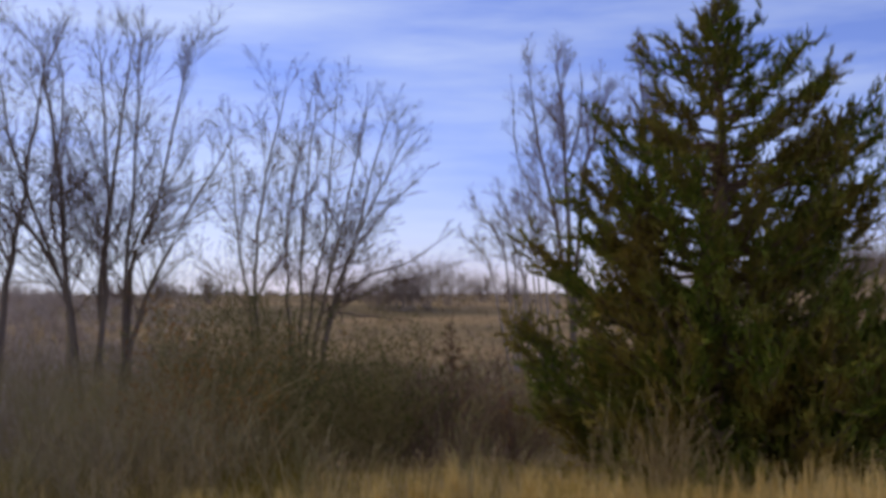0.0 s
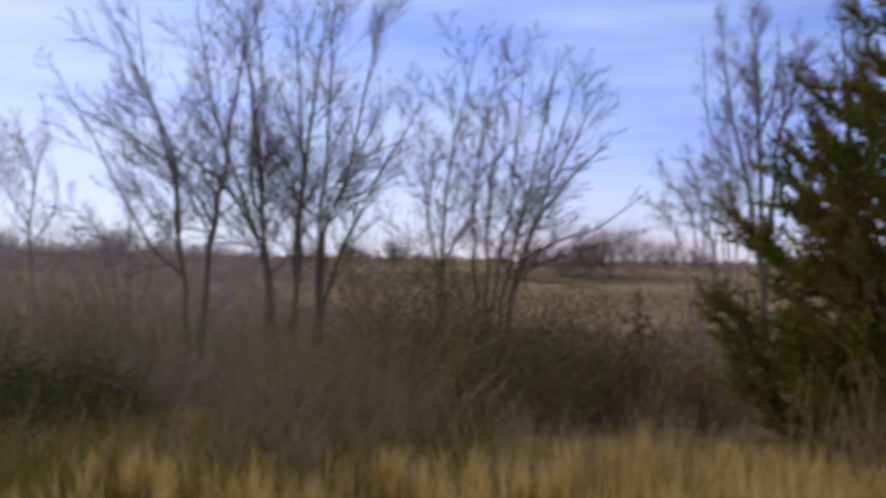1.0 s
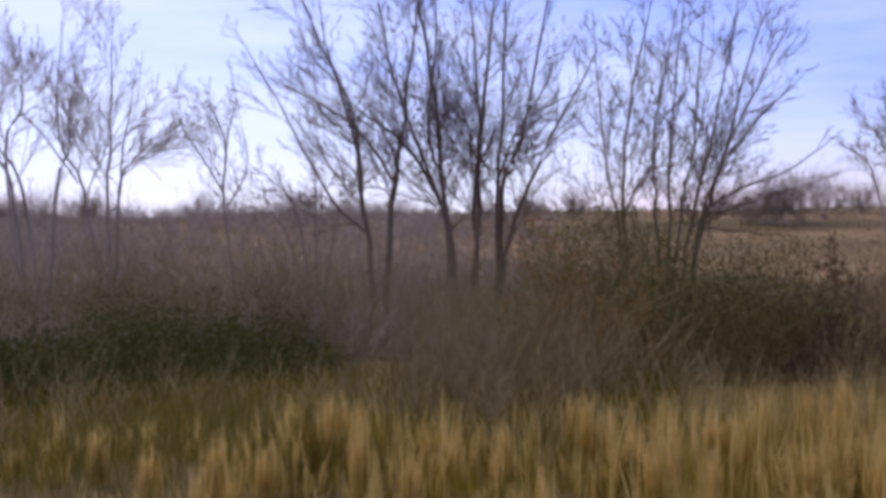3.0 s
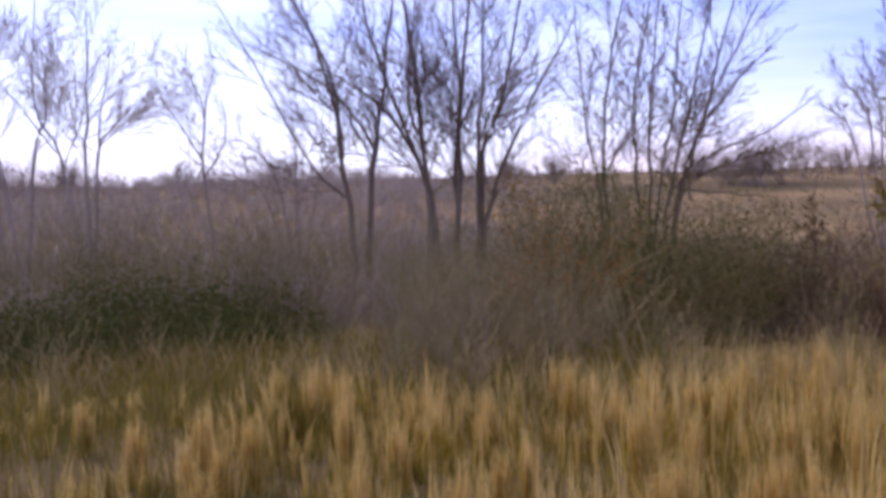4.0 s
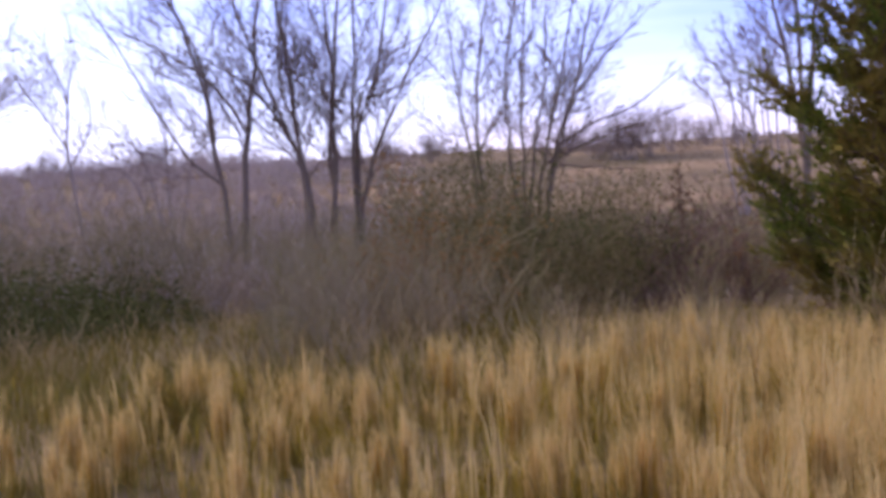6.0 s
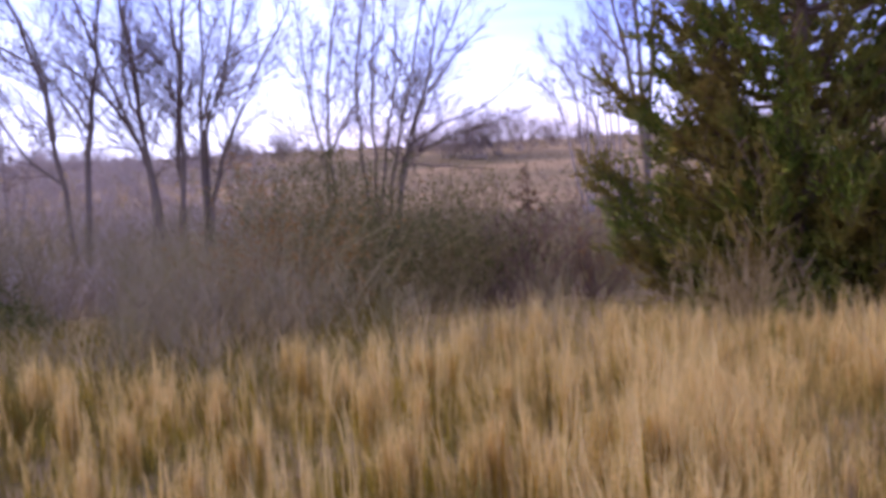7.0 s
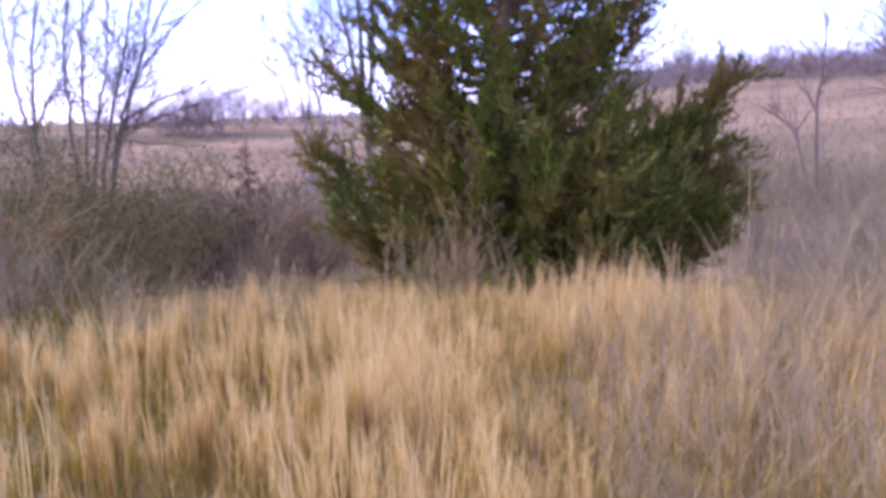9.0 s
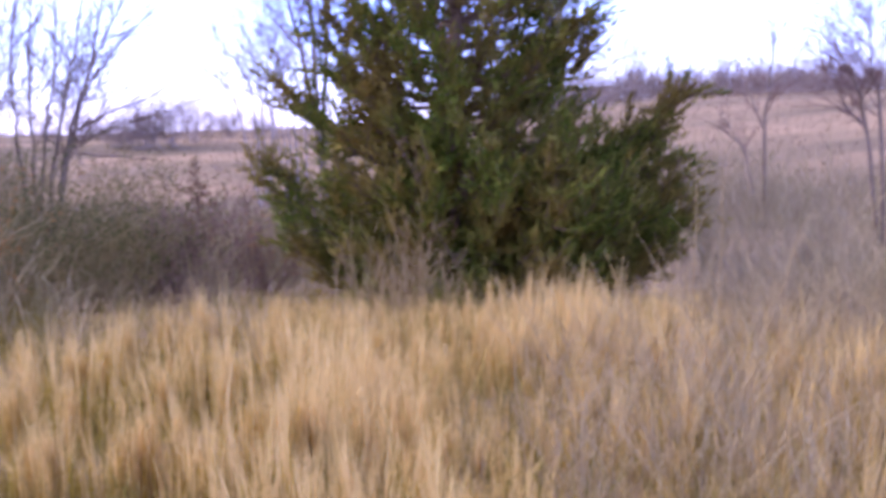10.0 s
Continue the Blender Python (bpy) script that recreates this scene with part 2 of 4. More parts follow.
def blades(name, base, height, width, lean, heading, facing, mat, k=4, belly=0.35, slot=None):
    """Curved grass blades, all at once: arrays of base points, heights, widths, leans (radians), headings and facings."""
    n = len(base)
    f = np.linspace(0, 1, k)[None, :]
    bend = lean[:, None] * f ** 1.6
    out = height[:, None] * np.sin(bend) * f
    up = height[:, None] * f * np.cos(bend)
    c = np.stack((base[:, None, 0] + out * np.cos(heading)[:, None], base[:, None, 1] + out * np.sin(heading)[:, None], base[:, None, 2] + up), -1)
    wide = width[:, None] * 0.5 * np.clip(np.minimum(0.45 + f / max(belly, 1e-3) * 0.55, (1 - f) / (1 - belly) + 0.06), 0.06, 1)
    side = np.stack((np.cos(facing), np.sin(facing), np.zeros(n)), -1)[:, None] * wide[..., None]
    v = np.stack((c - side, c + side), 2)
    idx = np.arange(n * k * 2).reshape(n, k, 2)
    q = np.stack((idx[:, :-1, 0], idx[:, :-1, 1], idx[:, 1:, 1], idx[:, 1:, 0]), -1).reshape(-1, 4)
    if slot is None:
        return mesh_of(name, v.reshape(-1, 3), q, mat)
    me = mesh_of(name, v.reshape(-1, 3), q, mat[0])
    for other in mat[1:]:
        me.materials.append(other)
    me.polygons.foreach_set("material_index", np.repeat(slot, k - 1).astype(np.int32))
    return me


def part(name, mesh, parent, label=""):
    ob = new(name, mesh)
    ob.parent = parent
    return tagged(ob, label)


def empty(name, loc):
    ob = new(name)
    ob.location = loc
    return ob


def sprout(out, rng, p, d, length, r, level, kids=3, lift=0.045, wild=0.07, low=0.004):
    """One branch and its side branches, added to out."""
    n = 4 if level else 3
    pts, radii, step = [p], [r], length / (n - 1)
    for i in range(1, n):
        d = (d + Vector((rng.gauss(0, wild), rng.gauss(0, wild), rng.gauss(0, wild) + lift))).normalized()
        q = p + d * step
        rr = max(low, r * (1 - 0.72 * i / (n - 1)))
        pts.append(q)
        radii.append(rr)
        if level:
            for _ in range(kids if rng.random() < 0.75 else kids - 1):
                axis = d.cross(Vector((rng.gauss(0, 1), rng.gauss(0, 1), rng.gauss(0, 1)))).normalized()
                cd = Matrix.Rotation(rng.uniform(0.3, 0.8), 3, axis) @ d
                sprout(out, rng, p.lerp(q, rng.random()), cd, length * rng.uniform(0.42, 0.85), max(low, rr * 0.62), level - 1, max(1, kids - 1), lift, wild, low)
        p = q
    out.add(pts, radii)


def bough(out, rng, p, d, length, r, level, low, gap=0.2):
    """A nearly straight side branch with finer ones leaving it by turns on both sides, shorter towards its tip."""
    n = 5 if level > 1 else 4 if level else 2
    pts, radii, step, way = [p], [r], length / (n - 1), d
    for i in range(1, n):
        way = (way + Vector((rng.gauss(0, 0.06), rng.gauss(0, 0.06), rng.gauss(0.03, 0.05)))).normalized()
        pts.append(pts[-1] + way * step)
        radii.append(max(low, r * (1 - 0.85 * i / (n - 1))))
    out.add(pts, radii)
    if not level:
        return
    if length < 0.22:
        return
    count = 1 + int(length / gap)
    flat = d.cross(Vector((rng.gauss(0, 1), rng.gauss(0, 1), rng.gauss(0, 0.5)))).normalized()
    for j in range(count):
        f = 0.14 + 0.84 * (j + rng.random()) / count
        i = min(n - 2, int(f * (n - 1)))
        q, along = pts[i].lerp(pts[i + 1], f * (n - 1) - i), (pts[i + 1] - pts[i]).normalized()
        axis = (Matrix.Rotation(rng.uniform(-0.9, 0.9) + math.pi * (j % 2), 3, along) @ flat)
        cd = (Matrix.Rotation(rng.uniform(0.35, 0.85), 3, axis) @ along + Vector((0, 0, 0.1))).normalized()
        bough(out, rng, q, cd, length * (0.66 - 0.42 * f) * rng.uniform(0.6, 1.25), max(low, radii[i] * 0.55), level - 1, low, gap * 0.85)


def spline(points, n):
    p = [2 * points[0] - points[1], *points, 2 * points[-1] - points[-2]]
    out, spans = [], len(points) - 1
    for i in range(n):
        f = i / (n - 1) * spans
        j = min(int(f), spans - 1)
        t = f - j
        a, b, c, d = p[j:j + 4]
        out.append(0.5 * ((2 * b) + (c - a) * t + (2 * a - 5 * b + 4 * c - d) * t * t + (3 * b - a - 3 * c + d) * t ** 3))
    return out


def bare_tree(name, azimuth, distance, stems, thick, label, seed, side=15, reach=0.30, bark=None, twig=None, spread=0.95, low=0.0062, gap=0.25):
    """A many-stemmed leafless tree. Each stem: four (across, height) pairs, in metres from the foot; a stem that starts low is rooted."""
    rng = random.Random(seed)
    x0, y0 = place(azimuth, distance)
    g = float(ground_z(x0, y0))
    a = radians(azimuth)
    across, away = Vector((math.cos(a), math.sin(a), 0)), Vector((-math.sin(a), math.cos(a), 0))
    root = tagged(empty(name, (x0, y0, g)), label, "tree")
    floor_level = min(s[1] for s in stems) + 0.75
    twigs = Sticks()
    for s in stems:
        rooted = s[1] <= floor_level
        start = rng.uniform(-0.25, 0.25) * (0.5 if rooted else 1)
        end = rng.uniform(-1.3, 1.3)
        pts = []
        for i in range(4):
            f = i / 3
            z = s[2 * i + 1] - g
            if i == 0 and rooted:
                z = -0.12
            deep = start + (end - start) * f
            pts.append(across * (s[2 * i] * (distance + deep) / distance) + away * deep + Vector((0, 0, z)))
        line = spline(pts, 13)
        length = sum((line[i + 1] - line[i]).length for i in range(12))
        r0 = thick * (1 if rooted else 0.5) * rng.uniform(0.8, 1.1)
        jig = 0.018 * length / 6
        line = [p + Vector((rng.gauss(0, jig), rng.gauss(0, jig), 0)) * (0 if i in (0, 12) else 1) for i, p in enumerate(line)]
        radii = [max(0.007, r0 * (1.25 if i == 0 and rooted else 1) * (1 - i / 12.5) ** 0.72 + 0.007) for i in range(13)]
        st = Sticks()
        st.add(line, radii)
        part("stem" if rooted else "limb", st.mesh("stem", bark or BARK, 7), root)
        count = max(4, int(side * (0.66 if rooted else 0.36)))
        for j in range(count):
            f = (0.30 if rooted else 0.1) + (0.69 if rooted else 0.88) * (j + rng.random()) / count
            i = min(11, int(f * 12))
            p = line[i].lerp(line[i + 1], f * 12 - i)
            d = (line[i + 1] - line[i]).normalized()
            axis = d.cross(Vector((rng.gauss(0, 1), rng.gauss(0, 1), rng.gauss(0, 0.3)))).normalized()
            cd = Matrix.Rotation(rng.uniform(0.45, spread) * (1.3 - 0.5 * f), 3, axis) @ d
            bough(twigs, rng, p, cd, length * reach * rng.uniform(0.45, 1.15) * (1.05 - 0.55 * f), min(0.026, max(low, radii[i] * 0.46)), 2, low, gap)
        bough(twigs, rng, line[12], (line[12] - line[11]).normalized(), length * 0.07, 0.007, 1, low, gap)
    part("crown", twigs.mesh("crown", twig or TWIG, 3), root, "fine bare twigs")
    return root


# ---- the ground ----
def build_ground():
    rings = np.concatenate(((0.0,), np.geomspace(0.8, 60, 64), np.geomspace(66, 4000, 30)))
    seg = 200
    ang = np.arange(seg) * 2 * np.pi / seg
    x, y = rings[:, None] * np.cos(ang), rings[:, None] * np.sin(ang)
    v = np.stack((x, y, ground_z(x, y)), -1).reshape(-1, 3)
    idx = np.arange(len(rings) * seg).reshape(len(rings), seg)
    nxt = np.roll(idx, -1, 1)
    q = np.stack((idx[:-1], idx[1:], nxt[1:], nxt[:-1]), -1).reshape(-1, 4)
    tagged(new("ground", mesh_of("ground", v, q, ground_material())), "sloping meadow ground of matted dry grass rising to a hill", "ground", kind="structure")


build_ground()

# ---- the trees ----
bare_tree("bare_tree", 23.4, 30.0, [
    (0.00, -1.95, -0.25, 1.92, -0.77, 4.97, -2.12, 8.20), (-0.24, 1.28, -1.16, 2.16, -2.43, 4.54, -3.68, 6.72),
    (0.29, -1.63, 0.57, 2.09, 0.89, 4.50, 1.46, 8.99), (-0.29, 2.40, -0.53, 4.65, -1.17, 6.08, -1.57, 8.61),
    (0.64, 2.57, -0.12, 3.85, -1.32, 4.80, -3.21, 5.71)], 0.092, "leafless grey-barked tree with two leaning stems in the brush", 3, side=32, reach=0.34)
bare_tree("bare_tree", 18.6, 30.5, [
    (0.00, -1.84, -0.39, 1.44, -1.50, 3.65, -3.10, 4.94), (-0.09, -1.84, -0.44, 1.94, -0.85, 5.86, -1.40, 8.78),
    (0.36, -1.84, 0.39, 1.61, 0.53, 4.39, 0.23, 9.11), (0.39, -1.84, 0.47, 1.94, 0.68, 5.21, 1.20, 9.10),
    (0.92, -1.67, 1.05, 1.94, 1.23, 5.04, 1.37, 9.10), (0.94, -1.67, 1.20, 2.43, 1.88, 4.39, 2.74, 9.08),
    (0.85, -1.31, 1.41, 1.12, 2.21, 3.09, 3.96, 6.31), (-0.59, -1.68, -0.51, 1.61, -1.80, 5.36, -2.53, 8.93),
    (1.08, 2.76, 1.71, 4.31, 2.53, 4.87, 3.72, 5.43), (-0.47, 2.76, -0.97, 4.06, -0.65, 7.16, -1.00, 9.11)],
    0.086, "tall leafless tree clump with many spreading grey stems", 5, side=26, reach=0.32)
bare_tree("bare_tree", 9.6, 24.0, [
    (0.00, -0.53, -0.22, 1.37, -0.53, 2.90, -0.74, 5.95), (0.04, -0.53, -0.13, 1.63, -0.01, 3.78, 0.53, 6.29),
    (0.81, -0.52, 0.61, 1.63, 0.56, 3.52, 1.14, 6.76), (0.88, -0.51, 0.89, 1.63, 0.93, 3.64, 1.26, 6.63),
    (0.90, -0.51, 1.10, 1.63, 1.42, 3.14, 1.66, 6.55), (0.96, -0.51, 1.34, 1.51, 1.83, 3.38, 2.34, 5.96),
    (1.01, -0.51, 1.47, 1.13, 1.99, 2.76, 3.00, 5.99), (1.06, -0.51, 1.62, 1.39, 2.23, 3.31, 3.32, 5.61),
    (1.82, 2.26, 2.23, 3.00, 2.81, 3.73, 3.72, 4.62), (1.67, 1.79, 2.47, 2.23, 3.41, 2.56, 4.41, 3.24),
    (-0.22, 1.37, 0.16, 2.26, 0.48, 2.89, 0.71, 4.65), (1.62, 1.45, 2.45, 1.85, 3.40, 2.15, 4.55, 2.55)], 0.042, "leafless fan-shaped tree clump of slender upright stems", 8, side=24, reach=0.30, low=0.0062)
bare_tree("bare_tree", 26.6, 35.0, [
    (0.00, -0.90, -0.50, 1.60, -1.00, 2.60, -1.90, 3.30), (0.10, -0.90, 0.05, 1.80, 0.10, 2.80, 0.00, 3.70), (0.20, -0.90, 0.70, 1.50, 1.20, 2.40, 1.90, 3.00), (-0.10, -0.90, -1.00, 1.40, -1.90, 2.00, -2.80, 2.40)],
    0.036, "low spreading leafless tree at the foot of the hill", 15, side=18, reach=0.36, low=0.0075, gap=0.26, twig=FARTWIG, bark=HAZEBARK)
# these three trees look faint because haze is coloured into bark and twigs
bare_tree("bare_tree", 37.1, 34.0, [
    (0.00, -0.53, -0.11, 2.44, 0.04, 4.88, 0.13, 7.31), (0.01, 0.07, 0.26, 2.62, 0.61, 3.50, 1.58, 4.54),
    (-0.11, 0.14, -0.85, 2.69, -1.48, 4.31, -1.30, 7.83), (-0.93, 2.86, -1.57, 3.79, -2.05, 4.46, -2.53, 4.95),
    (0.26, 2.44, 0.40, 4.02, 0.65, 5.07, 0.82, 6.30)], 0.052, "leafless forked tree standing in grey scrub", 11, side=18, reach=0.42, low=0.0078, gap=0.30, twig=HAZETWIG, bark=HAZEBARK)
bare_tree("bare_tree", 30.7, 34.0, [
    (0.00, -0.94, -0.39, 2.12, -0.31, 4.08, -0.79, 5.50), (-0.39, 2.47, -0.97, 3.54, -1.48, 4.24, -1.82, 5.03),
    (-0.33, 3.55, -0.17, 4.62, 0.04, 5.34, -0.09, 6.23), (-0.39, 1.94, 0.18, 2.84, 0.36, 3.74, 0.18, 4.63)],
    0.048, "slender leafless tree with one thin trunk in scrub", 13, side=18, reach=0.42, low=0.0078, gap=0.30, twig=HAZETWIG, bark=HAZEBARK)
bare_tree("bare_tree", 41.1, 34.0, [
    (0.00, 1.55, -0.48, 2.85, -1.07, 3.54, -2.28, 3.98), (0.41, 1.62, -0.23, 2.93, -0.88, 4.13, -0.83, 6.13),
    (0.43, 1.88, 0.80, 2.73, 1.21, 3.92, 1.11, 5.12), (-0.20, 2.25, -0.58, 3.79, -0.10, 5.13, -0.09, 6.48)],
    0.05, "low sprawling leafless tree with crooked limbs in scrub", 17, side=18, reach=0.42, low=0.0078, gap=0.30, twig=HAZETWIG, bark=HAZEBARK)
bare_tree("bare_tree", -7.3, 42.0, [
    (0.00, 1.01, -0.76, 4.83, -1.41, 7.79, -1.85, 11.23), (-0.11, 1.46, -0.36, 6.18, -0.50, 8.68, -0.71, 11.54),
    (-0.17, 1.65, 0.26, 6.17, 0.77, 8.20, 1.01, 10.58), (-0.76, 4.83, -1.76, 6.20, -2.31, 7.57, -2.53, 10.55),
    (-0.34, 6.86, 0.16, 8.44, 0.28, 9.58, 0.25, 10.72)], 0.10, "tall narrow leafless tree with pale upswept branches", 19, side=44, reach=0.21, spread=0.75, twig=REDTWIG, low=0.0078)
bare_tree("bare_tree", -4.0, 40.0, [
    (0.00, 1.04, -0.35, 3.40, -0.88, 4.48, -1.53, 5.46), (0.07, 1.04, 0.01, 3.62, -0.24, 4.70, -0.56, 5.89),
    (0.13, 1.04, 0.50, 3.18, 0.62, 4.47, 0.30, 5.77), (-0.14, 1.50, -0.89, 2.76, -1.32, 3.62, -1.85, 4.05)],
    0.036, "low leafless sapling clump with pale whippy shoots", 23, side=36, reach=0.22, spread=0.6, twig=REDTWIG, bark=HAZEBARK, low=0.0068)
bare_tree("bare_tree", -5.4, 41.0, [
    (0.00, 1.05, -0.30, 2.80, -0.60, 4.20, -0.95, 5.60), (0.30, 1.05, 0.20, 3.00, 0.05, 4.50, -0.05, 6.10), (-0.40, 1.05, -0.70, 2.60, -1.10, 3.80, -1.65, 4.90),
    (0.60, 1.05, 0.65, 3.00, 0.70, 4.60, 0.75, 6.40), (0.15, 1.05, -0.10, 3.20, -0.35, 4.80, -0.45, 6.90), (-0.15, 1.05, -0.55, 2.30, -1.20, 3.20, -2.00, 3.90)],
    0.034, "clump of whippy leafless saplings beside the cedar", 24, side=26, reach=0.20, spread=0.6, twig=REDTWIG, bark=HAZEBARK, low=0.0075)
bare_tree("bare_tree", -11.5, 44.0, [
    (0.00, 1.20, -0.20, 7.04, -0.41, 9.40, -0.62, 12.01), (0.00, 1.20, 0.13, 7.03, 0.16, 9.38, 0.06, 11.03)],
    0.09, "tall leafless tree half hidden behind the cedar", 29, side=36, reach=0.18, spread=0.75, twig=REDTWIG, low=0.0078)
bare_tree("bare_tree", -30.9, 25.0, [
    (0.00, 0.49, -0.02, 1.51, 0.10, 2.45, 0.20, 3.55), (-0.02, 0.45, -0.44, 0.90, -0.68, 1.38, -1.02, 1.95),
    (-0.04, 1.51, -0.33, 2.30, -0.51, 2.80, -0.69, 3.25), (0.08, 2.49, 0.53, 2.83, 0.70, 3.19, 0.95, 3.65),
    (-0.60, 1.24, -0.85, 1.45, -1.10, 1.62, -1.45, 1.80)], 0.045, "small crooked leafless tree below the hill field", 31, side=16, reach=0.28, twig=REDTWIG)
bare_tree("bare_tree", -36.6, 22.0, [
    (0.00, 0.38, -0.28, 1.47, -0.44, 2.23, -0.87, 3.01), (0.07, 0.38, -0.04, 1.79, -0.20, 2.54, -0.27, 3.51),
    (-0.28, 1.47, -0.64, 1.91, -0.85, 2.46, -0.96, 2.90)], 0.04, "leafless scrub tree with reddish twigs", 37, side=34, reach=0.4, twig=REDTWIG)
bare_tree("bare_tree", -19.7, 28.0, [
    (0.00, 0.49, 0.46, 2.23, 1.03, 2.93, 2.02, 3.45), (-0.07, 0.49, 0.23, 2.38, 0.60, 3.23, 1.46, 4.04),
    (0.15, 0.49, 0.88, 1.78, 1.45, 2.48, 2.30, 2.73)], 0.035, "arching leafless shrub behind the cedar", 41, side=10, twig=FARTWIG, bark=HAZEBARK)


# ---- the cedar ----
def tuft_cloud(out, rng, a, b, width, step, size):
    """Short plump sprays of scale leaves along the line from a to b, pointing outward and up."""
    d = b - a
    n = max(2, int(d.length / step))
    along = d.normalized()
    for i in range(n):
        f = (i + rng.random()) / n
        p = a + d * f + Vector((rng.gauss(0, width), rng.gauss(0, width), rng.gauss(0, width))) * (1 - 0.65 * f)
        q = (along * 0.8 + Vector((rng.gauss(0, 0.45), rng.gauss(0, 0.45), rng.gauss(0.35, 0.4)))).normalized() * size * rng.uniform(0.6, 1.4)
        r = size * rng.uniform(0.10, 0.17)
        out.add([p, p + q], [r, r * 0.15])


# the crown's reach to both sides by height, and the tips that stand out of it: across, height, fullness
LEFT = ((-0.25, 1.15), (0.0, 1.4), (0.4, 1.65), (0.7, 1.8), (1.2, 1.88), (1.6, 1.65), (1.95, 1.4), (2.3, 1.5), (2.8, 1.4), (3.15, 1.25), (3.5, 1.05), (3.8, 0.95), (4.1, 0.6), (4.4, 0.35), (4.7, 0.18), (5.0, 0.05))
RIGHT = ((-0.25, 1.5), (0.0, 1.85), (0.45, 2.25), (0.7, 2.42), (1.1, 2.38), (1.4, 2.2), (1.7, 1.95), (1.95, 1.45), (2.15, 1.3), (2.4, 1.5), (2.7, 1.62), (3.0, 1.68), (3.4, 1.5), (3.65, 1.1), (3.85, 0.6), (4.1, 0.4), (4.5, 0.3), (4.8, 0.18), (5.0, 0.05))
TIPS = ((0.13, 5.02, 0.7), (0.0, 4.94, 0.6), (-0.33, 4.66, 0.7), (-0.6, 4.62, 0.6), (-0.86, 4.46, 0.8), (-1.37, 3.68, 1.0), (-1.35, 3.30, 1.0), (-1.5, 2.98, 1.0), (-1.66, 2.78, 1.0),
        (-1.66, 2.46, 0.9), (-2.19, 2.29, 0.9), (-1.9, 2.0, 0.8), (-2.36, 1.40, 1.1), (-2.34, 1.19, 1.1), (-2.2, 0.70, 1.0), (-2.02, 0.42, 1.0), (-1.7, 0.1, 0.9),
        (0.43, 4.74, 0.7), (0.52, 4.40, 0.8), (0.95, 4.48, 0.9), (0.8, 4.18, 1.1), (1.22, 4.14, 0.8), (1.1, 3.85, 1.1), (1.45, 3.62, 1.1), (1.72, 3.72, 1.3), (1.78, 3.45, 1.2), (1.74, 3.0, 1.2),
        (1.72, 2.74, 1.2), (1.6, 2.44, 1.1), (2.86, 2.06, 0.6), (2.6, 1.84, 0.8), (2.35, 1.68, 0.9), (2.1, 1.54, 1.0), (2.5, 1.48, 1.1), (2.64, 1.3, 1.1), (2.74, 1.1, 1.2), (2.76, 0.70, 1.2),
        (2.56, 0.46, 1.2), (2.2, 0.2, 1.1), (1.98, 0.0, 1.0), (1.7, -0.18, 1.0),
        (2.82, 0.92, 1.3), (2.78, 0.62, 1.3), (2.62, 0.36, 1.3), (2.4, 0.12, 1.2), (2.1, -0.1, 1.1))


